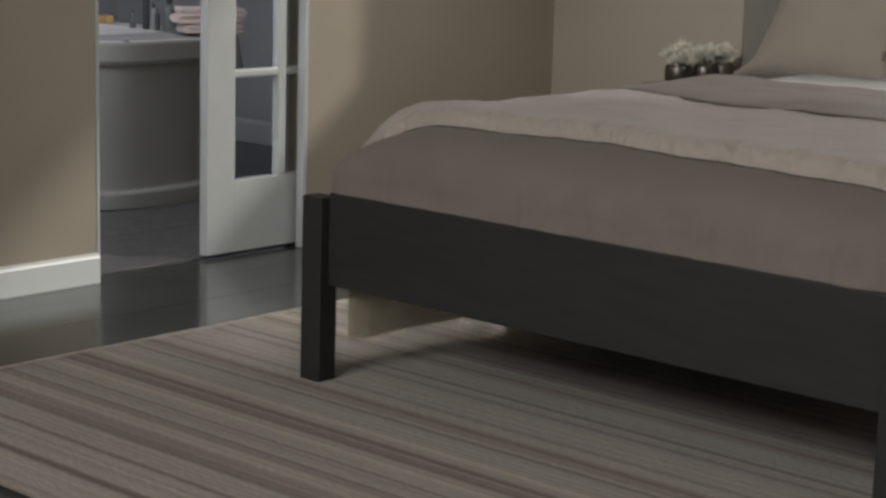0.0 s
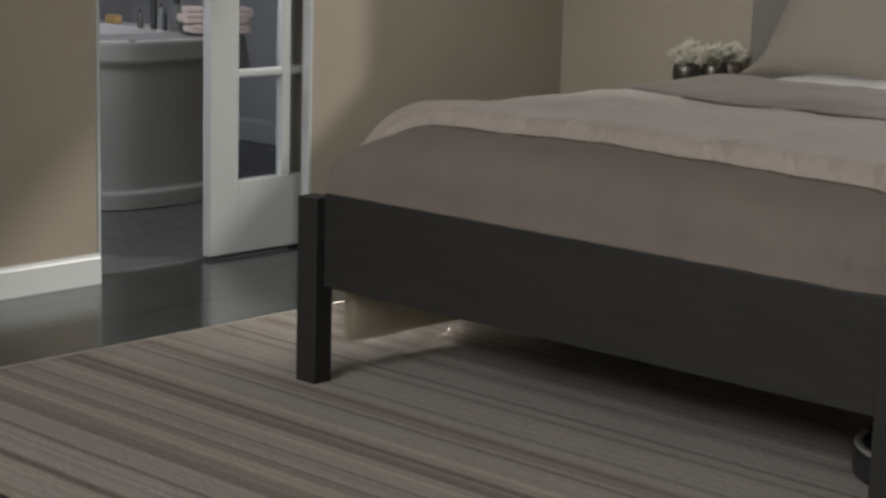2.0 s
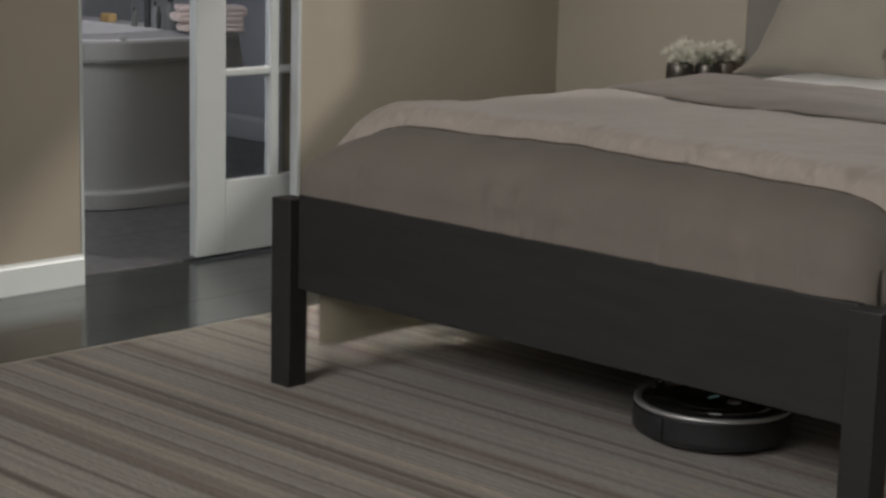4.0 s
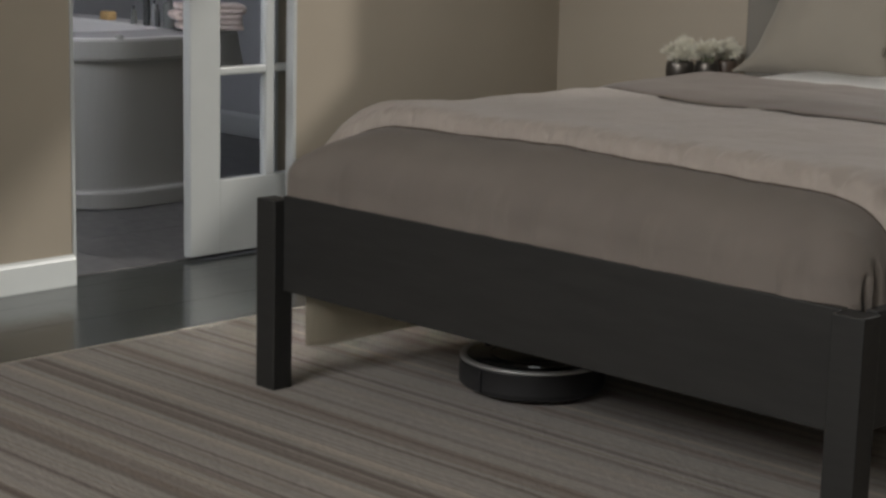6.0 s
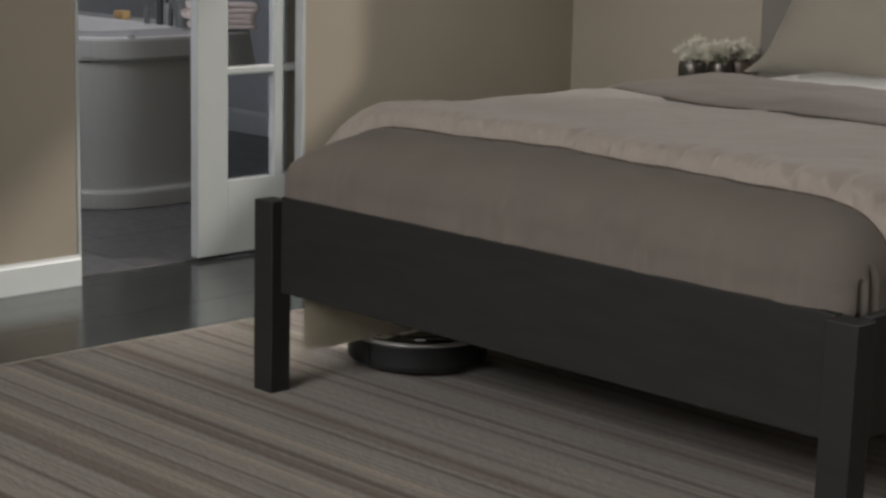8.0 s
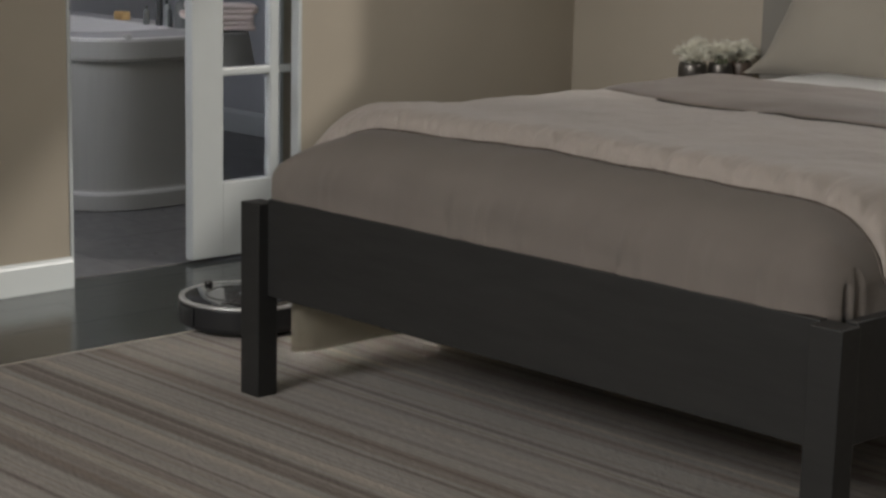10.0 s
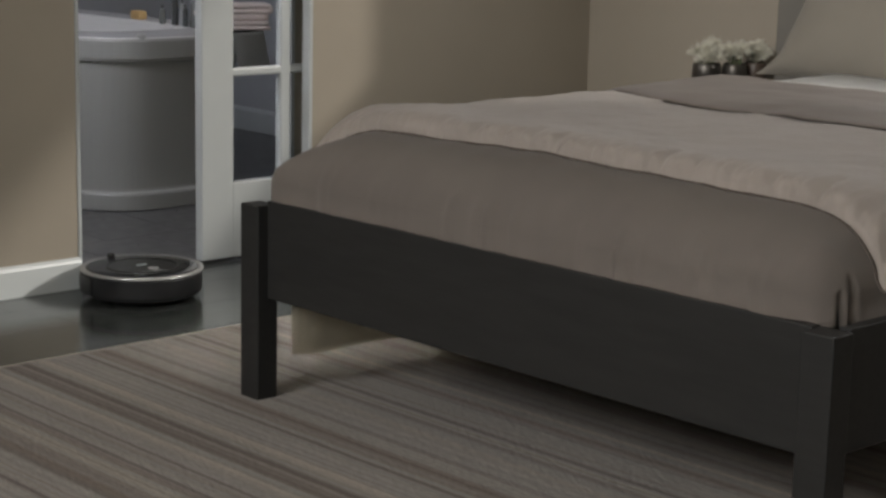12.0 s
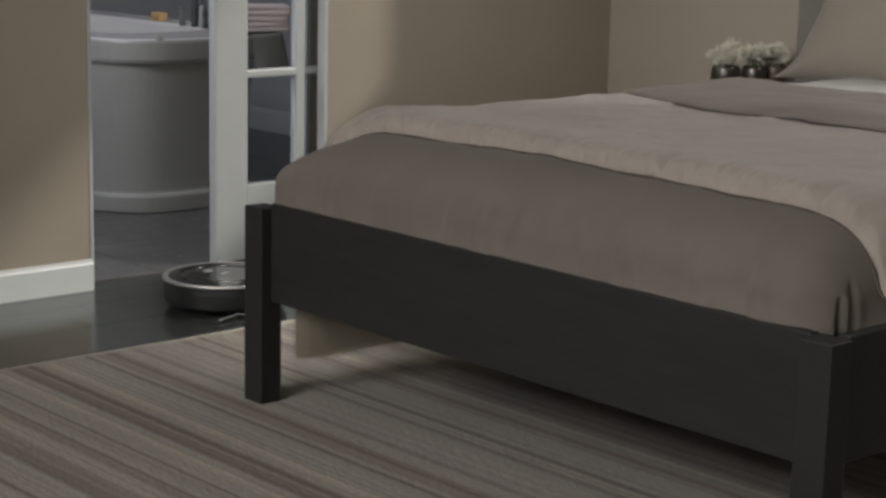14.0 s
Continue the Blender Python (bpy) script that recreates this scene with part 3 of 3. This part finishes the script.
def top_sheet():
    def f(u, v):
        x = L + 0.0006 + (R - L - 0.0012) * u
        y = 1.40 + 0.65 * v
        z = over_height(x, y) + 0.016 + 0.004 * round_top(v * 0.55, 0.3) * round_top(min(x - L, R - x) + 0.02, 0.3) + 0.003 * wob(x, y, 8, 5)
        return (x, y, z)
    tagged(part("bed_sheet", sheet(f, 60, 30, 0.01), M_SHEET, smooth=True), "white cotton sheet turned up below the pillows", "sheet")


top_sheet()


def pillow(m, w, h, d, label, lean=0.0, flare=0.0):
    """A stuffed case with pinched corners; lean draws one side in towards the top, flare spreads its foot."""
    p = empty("pillow", m, label, "pillow", "pillows on the bed")

    def side(s):
        def f(u, v):
            a, c = 2 * u - 1, 2 * v - 1
            e = max(0.0, (1 - abs(a) ** 2.6)) ** 0.55 * max(0.0, (1 - abs(c) ** 2.6)) ** 0.55
            pinch = 1 - 0.03 * (1 - abs(c) ** 2) * abs(a) ** 3
            x = a * w / 2 * pinch + lean * (1 - a) / 2 * (v ** 0.8)
            x += 0.016 * wob(a, c, 3, 2.4) - 1.1 * flare * (1 - a) / 2 * (1 - v) ** 6
            return (x, s * (d / 2 * e + 0.004) + 0.008 * s * wob(a, c, s, 2.5) * e, h / 2 + c * h / 2 * (1 - 0.03 * (1 - a * a)))
        return f
    bm = sheet(side(-1), 40, 40)
    sheet(side(1), 40, 40, bm=bm)
    bmesh.ops.remove_doubles(bm, verts=bm.verts[:], dist=0.0005)
    cushion = part("cushion", bm, M_PILLOW, p, smooth=True)
    for k in range(4):
        bm = lathe([(0.0, -0.012), (0.006, -0.009), (0.007, 0.0), (0.006, 0.009), (0.0, 0.012)], 10)
        bmesh.ops.scale(bm, vec=(0.9, 1.0, 1.3 - 0.4 * (k % 2)), verts=bm.verts[:])
        bmesh.ops.translate(bm, vec=(w / 2 * (0.93 + 0.015 * (k % 2)), -0.041, h * (0.2 + 0.17 * k)), verts=bm.verts[:])
        part("tie", bm, M_PILLOW_TIE, cushion, "dark linen tie")


pillow(pose(0.097, 2.03, 0.618, -16), 0.46, 0.47, 0.16, "large beige linen pillow propped against the headboard", 0.045, 0.088)
pillow(pose(0.61, 2.10, 0.645, -14, 0, 3), 0.60, 0.46, 0.16, "large beige linen pillow with dark ties at its seam")
pillow(pose(1.25, 2.06, 0.64, -15, 0, -4), 0.50, 0.44, 0.15, "beige linen pillow propped against the headboard")


def bed_skirt():
    """The cream drop along one side of the bed, with a rounded front corner, clear of the rug."""
    def f(u, v):
        ln = 0.045 + 1.9 * u
        if ln < 0.11:
            a = ln / 0.11 * math.pi / 2
            x, y = -0.045 + 0.07 * math.sin(a), 0.152 - 0.07 * math.cos(a)
        else:
            x, y = 0.025, 0.152 + (ln - 0.11)
        x += 0.003 * wob(0, y, 1, 6)
        return (x, y, 0.1045 + 0.003 * wob(x, y, 0, 5) + (0.262 - 0.1045) * v)
    return tagged(part("bed_skirt", sheet(f, 90, 12, 0.004), M_SKIRT, smooth=True), "cream cotton drop hanging from the side of the bed", "bed skirt")


bed_skirt()


# ---- bedside: stand, pots and flowers ----
def nightstand():
    n = empty("nightstand", pose(-0.49, 2.23, 0), "dark walnut nightstand beside the bed", "nightstand")
    part("body", box(-0.135, 0.14, -0.11, 0.17, 0.12, 0.53, 0.004), M_OAK, n)
    part("tabletop", box(-0.145, 0.148, -0.12, 0.18, 0.53, 0.552, 0.004), M_OAK, n)
    for x in (-0.10, 0.10):
        for y in (-0.1, 0.12):
            part("leg", box(x, x + 0.04, y, y + 0.03, 0.0, 0.12, 0.002), M_OAK, n)


nightstand()


def flower_pot(m, r, h, material, label, seed):
    rnd = random.Random(seed)
    p = empty("flower_pot", m, label, "flower pot", "flower pots on the nightstand")
    prof = [(0, 0), (r * 0.8, 0), (r * 0.93, h * 0.12), (r, h * 0.45), (r * 0.97, h * 0.8), (r * 0.9, h * 0.97), (r * 0.86, h), (r * 0.8, h * 0.96), (r * 0.82, h * 0.7), (0, h * 0.65)]
    part("pot", lathe(prof, 40), material, p, smooth=True)
    for head in range(7):
        pm = bmesh.new()
        a = head * 2.4 + rnd.random()
        rr = r * (0.15 + 0.75 * (head / 7))
        c = Vector((rr * math.cos(a), rr * math.sin(a), h * 0.92 + 0.014 + 0.034 * rnd.random()))
        for k in range(150):
            d = Vector((rnd.gauss(0, 1), rnd.gauss(0, 1), abs(rnd.gauss(0.3, 0.8)) - 0.3)).normalized()
            side = d.cross(Vector((rnd.random() - 0.5, rnd.random() - 0.5, rnd.random()))).normalized()
            ln, wd = r * (0.5 + 0.5 * rnd.random()), 0.0016 + 0.0014 * rnd.random()
            mid = c + d * ln * 0.62 + Vector((0, 0, 0.003))
            tip = c + d * ln + Vector((0, 0, 0.006 * rnd.random()))
            base = c + d * 0.004
            th = d.cross(side) * 0.0008
            v = [pm.verts.new(q) for q in (base, mid - side * wd + th, tip, mid + side * wd + th, mid - th)]
            for f in ((0, 1, 2), (0, 2, 3), (0, 4, 1), (4, 2, 1), (0, 3, 4), (3, 2, 4)):
                pm.faces.new([v[i] for i in f])
        flower = part("flower", pm, M_PETAL, p, "spiky cream flower head")
        stem = lathe([(0, h * 0.655), (0.0025, h * 0.655), (0.003, c.z), (0, c.z)], 6, centre=(c.x * 0.8, c.y * 0.8))
        part("stem", stem, M_STEM, flower)


flower_pot(pose(-0.537, 2.179, 0.552), 0.047, 0.066, M_POT, "round pewter pot of spiky cream flowers on the nightstand", 3)
flower_pot(pose(-0.477, 2.244, 0.552), 0.041, 0.066, M_POT, "dark pewter pot of spiky cream flowers on the nightstand", 5)
flower_pot(pose(-0.458, 2.325, 0.552, 0, 0, 40), 0.039, 0.068, M_POT2, "brown glazed pot of spiky cream flowers on the nightstand", 8)


# ---- bathroom ----
TUB = (-3.0, 1.3)
TA, TB = 0.85, 0.40


def oval(profile, steps=112, square=3.5):
    """Like lathe, with a fuller oval; square sets how full its far corner is."""
    bm = lathe(profile, steps)
    for v in bm.verts:
        rad = math.hypot(v.co.x, v.co.y)
        if rad > 1e-6:
            c, q = v.co.x / rad, v.co.y / rad
            e = square if c > 0 and q > 0 else 3.5
            k = (abs(c) ** e + abs(q) ** e) ** (-1 / e)
            v.co.x, v.co.y = rad * k * c * TA, rad * k * q * TB
    return bm


def bathtub():
    t = empty("bathtub", pose(TUB[0], TUB[1], 0.004), "freestanding oval bathtub with a grey shell and white inside", "bathtub")
    hz = 0.611
    outer = [(0.95, 0.0), (0.962, 0.004), (0.962, 0.056), (0.955, 0.063), (0.937, 0.067), (0.934, 0.075), (0.934, 0.11), (0.942, 0.22), (0.96, 0.36), (0.978, 0.48), (0.984, hz - 0.084)]
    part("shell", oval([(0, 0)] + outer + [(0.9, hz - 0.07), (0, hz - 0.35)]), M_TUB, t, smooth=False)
    rim = [(0.90, hz - 0.078), (0.965, hz - 0.079), (0.985, hz - 0.074), (1.0, hz - 0.02), (0.998, hz - 0.005), (0.985, hz), (0.66, hz), (0.645, hz - 0.01), (0.638, hz - 0.05), (0.9, hz - 0.078)]
    deck = part("rim", oval(rim, square=7.0), M_TUB_IN, t, "broad white deck rim", smooth=False)
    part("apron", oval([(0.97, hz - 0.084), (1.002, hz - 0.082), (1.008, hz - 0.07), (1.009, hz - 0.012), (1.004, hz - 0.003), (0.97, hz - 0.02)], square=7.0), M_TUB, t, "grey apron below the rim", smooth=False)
    part("basin", oval([(0.65, hz - 0.006), (0.63, hz - 0.05), (0.60, hz - 0.3), (0.62, hz - 0.42), (0, hz - 0.44)]), M_TUB_IN, t, "white basin", smooth=True)
    kb = lathe([(0, -0.012), (0.016, -0.012), (0.018, 0.0), (0.012, 0.008), (0, 0.009)], 20)
    bmesh.ops.transform(kb, matrix=pose(0.817, -0.166, hz + 0.004), verts=kb.verts[:])
    part("overflow_knob", kb, M_TUB, deck, "small grey overflow knob", smooth=True)


bathtub()
TZ = 0.6155
tagged(part("soap", box(-0.033, 0.033, -0.02, 0.02, 0, 0.034, 0.008, segments=3), M_SOAP, smooth=True), "amber block of soap on the rim of the bathtub", "soap").location = (-2.89, 1.587, TZ)


def bottle(x, y, z, r, h, material, label):
    b = empty("bottle", pose(x, y, z), label, "bottle", "toiletries by the bathtub")
    part("body", lathe([(0, 0), (r * 0.95, 0), (r, 0.004), (r, h * 0.68), (r * 0.9, h * 0.74), (r * 0.35, h * 0.8), (r * 0.35, h * 0.86), (0, h * 0.86)], 24), material, b, smooth=True)
    part("cap", lathe([(0, h * 0.84), (r * 0.45, h * 0.84), (r * 0.45, h), (0, h)], 20), M_BOTTLE, b, "dark cap", smooth=True)


for bx, by, br, bh, bmt, lab in ((-2.656, 1.54, 0.012, 0.072, M_BOTTLE3, "short grey-green bottle on the rim of the bathtub"), (-2.59, 1.552, 0.013, 0.21, M_BOTTLE, "tall dark glass bottle on the rim of the bathtub"),
                                (-2.556, 1.562, 0.011, 0.10, M_BOTTLE2, "pale frosted bottle on the rim of the bathtub"), (-2.512, 1.545, 0.009, 0.085, M_BOTTLE, "slim dark bottle on the rim of the bathtub"),
                                (-2.462, 1.563, 0.026, 0.125, M_BOTTLE3, "wide grey-green dispenser bottle beside the folded towels")):
    bottle(bx, by, TZ, br, bh, bmt, lab)


def folded_towel(m, wide, deep, high, layers, label):
    """One long towel folded back and forth: round folds at one end, layer on layer at the other."""
    path = []
    step = high / layers
    for k in range(layers):
        z = step * (k + 0.5)
        a, b = 0.012 * wob(k, 1, 0, 1.3), wide - 0.016 * abs(wob(k, 5, 2, 1.7))
        run = [(a + step * 0.5 + (b - a - step * 0.5) * i / 10, z + 0.0015 * wob(i, k, 3, 0.6)) for i in range(11)]
        path += run if k % 2 else list(reversed(run))
        if k < layers - 1:
            cx = (a + step * 0.5) if k % 2 == 0 else b
            for i in range(1, 6):
                t = math.pi * i / 6
                path.append((cx + (-1 if k % 2 == 0 else 1) * step * 0.62 * math.sin(t), z + step * (1 - math.cos(t)) / 2))

    def f(u, v):
        i = min(len(path) - 1, round(u * (len(path) - 1)))
        x, z = path[i]
        return (x, deep * (v - 0.5) + 0.004 * wob(x, z, v, 12), z + 0.003 * wob(x, v, 4, 14) * z / high)
    ob = part("towel", sheet(f, len(path) - 1, 12), M_TOWEL, smooth=True)
    thick = ob.modifiers.new("thickness", "SOLIDIFY")
    thick.thickness, thick.offset = step * 0.94, 0.0
    ob.matrix_world = m
    tagged(ob, label, "towel", "folded towels")


folded_towel(pose(-2.297, 1.478, TZ + 0.006, 0, 0, 65), 0.235, 0.10, 0.034, 2, "blush pink towel folded flat on the rim of the bathtub")
folded_towel(pose(-2.312, 1.463, TZ + 0.042, 0, 0, 65), 0.25, 0.10, 0.062, 3, "thick folded blush pink towel lying on another")


def draped_towel():
    """A pale cloth over the far corner of the tub, spreading as it hangs."""
    def f(u, v):
        a = radians(24 + 38 * u)
        if v < 0.3:
            r, z = 0.80 + 0.23 * v / 0.3, 0.006
        else:
            w = (v - 0.3) / 0.7
            r, z = 1.03 + 0.03 * w + 0.006 * w * math.sin(14 * u), 0.006 - 0.135 * w
        c, q = math.cos(a), math.sin(a)
        k = (abs(c) ** 7 + abs(q) ** 7) ** (-1 / 7) * r
        return (TUB[0] + k * c * TA, TUB[1] + k * q * TB, TZ + z)
    return sheet(f, 60, 24, 0.005)


tagged(part("bath_towel", draped_towel(), M_BATH_TOWEL, smooth=True), "pale grey towel draped over the end of the bathtub", "towel")


# ---- robot vacuum ----
def robot_vacuum():
    v = empty("robot_vacuum", pose(1.9, 0.33, 0.012), "round black robot vacuum with a silver rim and gloss black lid", "robot vacuum")
    r, h = 0.172, 0.088
    # the front is towards +x
    part("chassis", lathe([(0, 0.012), (r * 0.86, 0.012), (r * 0.955, 0.02), (r * 0.975, 0.03), (r * 0.975, h - 0.013), (r * 0.95, h - 0.006), (0, h - 0.006)], 96), M_VAC_BODY, v, smooth=False)

    def bumper():
        bm = bmesh.new()
        prof = [(0.978, 0.022), (1.0, 0.026), (1.005, 0.04), (1.005, 0.062), (0.995, 0.074), (0.978, 0.076)]
        rows = []
        n = 60
        for k in range(n + 1):
            a = radians(-92 + 184 * k / n)
            rows.append([bm.verts.new((r * q * math.cos(a), r * q * math.sin(a), z)) for q, z in prof])
        for p0, p1 in zip(rows, rows[1:]):
            for k in range(len(prof)):
                j = (k + 1) % len(prof)
                bm.faces.new((p0[k], p0[j], p1[j], p1[k]))
        bm.faces.new(rows[0])
        bm.faces.new(list(reversed(rows[-1])))
        return bm
    part("bumper", bumper(), M_VAC_BODY, v, "charcoal front bumper", smooth=False)
    part("rim", lathe([(r * 0.895, h - 0.008), (r * 0.985, h - 0.0085), (r * 0.997, h - 0.005), (r * 0.992, h - 0.001), (r * 0.965, h + 0.001), (r * 0.925, h), (r * 0.897, h - 0.002), (r * 0.895, h - 0.008)], 96), M_VAC_RIM, v, "silver rim", smooth=True)
    lid = part("lid", lathe([(r * 0.906, h - 0.007), (r * 0.906, h - 0.001), (r * 0.88, h + 0.0008), (r * 0.5, h + 0.0025), (0, h + 0.003)], 96), M_VAC_TOP, v, "gloss black lid", smooth=True)
    part("lid_ring", lathe([(r * 0.56, h + 0.0015), (r * 0.562, h + 0.0036), (r * 0.60, h + 0.0036), (r * 0.604, h + 0.0013)], 80), M_VAC_TOP, lid, "raised ring round the buttons", smooth=True)
    part("sensor_dome", lathe([(0, h - 0.004), (0.0105, h - 0.004), (0.011, h + 0.005), (0.009, h + 0.010), (0.004, h + 0.0112), (0, h + 0.0112)], 28, centre=(r * 0.90, 0)), M_VAC_TOP, lid, "black sensor dome", smooth=True)
    hb = bmesh.new()
    ring = []
    for k in range(25):
        a = radians(115 + 130 * k / 24)
        ring.append([hb.verts.new((rr * math.cos(a), rr * math.sin(a), z)) for rr, z in ((r * 0.70, h + 0.0005), (r * 0.78, h + 0.0005), (r * 0.775, h + 0.0042), (r * 0.705, h + 0.0042))])
    for q0, q1 in zip(ring, ring[1:]):
        for i in range(4):
            j = (i + 1) % 4
            hb.faces.new((q0[i], q0[j], q1[j], q1[i]))
    hb.faces.new(ring[0])
    hb.faces.new(list(reversed(ring[-1])))
    part("handle", hb, M_VAC_TOP, lid, "recessed carry handle")
    part("button", lathe([(0, h + 0.002), (0.014, h + 0.002), (0.0155, h + 0.0045), (0.013, h + 0.0052), (0, h + 0.0053)], 32, centre=(-0.055, 0)), M_VAC_RIM, lid, "silver clean button", smooth=True)
    part("indicator_light", box(-0.004, 0.006, -0.016, 0.016, h + 0.0018, h + 0.0036, 0.0005), M_VAC_LIGHT, lid, "small glowing pale teal indicator")
    part("print", box(-0.085, -0.081, -0.012, 0.012, h + 0.0010, h + 0.0028), M_VAC_MARK, lid, "pale printed bar")
    for y in (-0.115, 0.115):
        w = lathe([(0, -0.013), (0.028, -0.013), (0.031, -0.008), (0.031, 0.008), (0.028, 0.013), (0, 0.013)], 28)
        bmesh.ops.transform(w, matrix=pose(0, y, 0.031, 90), verts=w.verts[:])
        part("drive_wheel", w, M_RUBBER, v, "black rubber drive wheel")
    w = lathe([(0, -0.008), (0.013, -0.008), (0.014, 0.008), (0, 0.008)], 20)
    bmesh.ops.transform(w, matrix=pose(0.13, 0, 0.014, 90), verts=w.verts[:])
    part("caster", w, M_RUBBER, v)
    br = bmesh.new()
    for k in range(3):
        a = radians(120 * k + 20)
        c = Vector((0.112, -0.112, 0.010))
        d = Vector((math.cos(a), math.sin(a), -0.05))
        s = Vector((-math.sin(a), math.cos(a), 0)) * 0.0022
        q = [br.verts.new(c + o) for o in (-s, s, d * 0.075 + s * 2, d * 0.075 - s * 2)]
        q2 = [br.verts.new(p.co + Vector((0, 0, 0.002))) for p in q]
        br.faces.new(q)
        br.faces.new(list(reversed(q2)))
        for i in range(4):
            j = (i + 1) % 4
            br.faces.new((q[i], q[j], q2[j], q2[i]))
    part("side_brush", br, M_VAC_BRISTLE, v, "pale three-armed side brush")
    return v


vac = robot_vacuum()

# ---- floor boards and tiles ----
tagged(part("ground", box(-4.4, X1 + 0.12, Y0 - 0.12, 3.0, -0.12, -0.02), M_SUB), "dark subfloor below the boards", "floor", kind="structure")
floor = empty("floor", pose(0, 0, 0), "dark-stained glossy wooden floorboards", "floor", kind="structure")


def plank_mesh(ln, wd):
    bm = box(-wd / 2 + 0.0002, wd / 2 - 0.0002, 0.0002, ln - 0.0002, -0.02, 0.0)
    top = [e for e in bm.edges if all(abs(v.co.z) < 1e-6 for v in e.verts)]
    bmesh.ops.bevel(bm, geom=top, offset=0.0006, segments=1, affect="EDGES")
    me = bpy.data.meshes.new("board")
    bm.to_mesh(me)
    bm.free()
    me.materials.append(M_PLANK)
    return me


PW = 0.115
plank_kinds = [plank_mesh(ln, PW) for ln in (1.2, 1.6, 2.0)]
rnd = random.Random(4)
x = -1.36 + PW / 2
while x < X1:
    y = Y0 - rnd.random() * 1.0
    while y < HY:
        k = rnd.randrange(3)
        ob = new("board", plank_kinds[k])
        ob.parent = floor
        ob.location = (x, y, -0.0004 * rnd.random())
        y += (1.2, 1.6, 2.0)[k]
    x += PW

bath_floor = empty("bathroom_floor", pose(0, 0, 0), "grey stone tile bathroom floor", "floor", kind="structure")
part("grout", box(-4.3, -1.362, -0.6, BY, -0.02, 0.0025), M_GROUT, bath_floor)
bm = box(0.001, 0.449, 0.001, 0.299, -0.01, 0.004)
top = [e for e in bm.edges if all(abs(v.co.z - 0.004) < 1e-6 for v in e.verts)]
bmesh.ops.bevel(bm, geom=top, offset=0.0008, segments=1, affect="EDGES")
tile_me = bpy.data.meshes.new("tile")
bm.to_mesh(tile_me)
bm.free()
tile_me.materials.append(M_TILE)
for i in range(7):
    for j in range(11):
        ob = new("tile", tile_me)
        ob.parent = bath_floor
        ob.location = (-1.362 - 0.45 * (i + 1), -0.6 + 0.3 * j + (0.15 if i % 2 else 0), 0)


def motions():
    rug_z, floor_z = 0.0095, 0.0
    rows = [
        (0.0, 1.92, 0.405, rug_z, 180), (1.0, 1.65, 0.407, rug_z, 180), (2.0, 1.38, 0.408, rug_z, 180), (2.5, 1.262, 0.411, rug_z, 179), (3.2, 1.082, 0.419, rug_z, 178),
        (4.2, 0.83, 0.437, rug_z, 175), (5.3, 0.562, 0.456, rug_z, 175), (6.0, 0.372, 0.467, rug_z, 176), (6.5, 0.238, 0.475, rug_z, 178), (7.0, 0.136, 0.475, rug_z, 180),
        (7.5, 0.055, 0.468, rug_z, 181), (8.2, -0.028, 0.45, rug_z, 181), (9.2, -0.31, 0.415, rug_z, 181), (10.0, -0.57, 0.40, rug_z - 0.002, 181),
        (10.3, -0.65, 0.395, floor_z + 0.007, 181), (10.6, -0.717, 0.392, floor_z + 0.002, 180), (11.0, -0.83, 0.388, floor_z, 179), (11.4, -0.95, 0.39, floor_z, 180), (11.7, -1.03, 0.395, floor_z, 181), (12.0, -1.078, 0.403, floor_z, 181),
        (12.2, -1.085, 0.409, floor_z, 174), (12.5, -1.081, 0.413, floor_z, 156), (12.9, -1.060, 0.418, floor_z, 108), (13.3, -1.040, 0.450, floor_z, 67), (13.7, -0.990, 0.496, floor_z, 38), (14.0, -0.90, 0.521, floor_z, 24)]
    walk(vac, [(t, pose(x, y, z, 0, 0, a)) for t, x, y, z, a in rows])


motions()
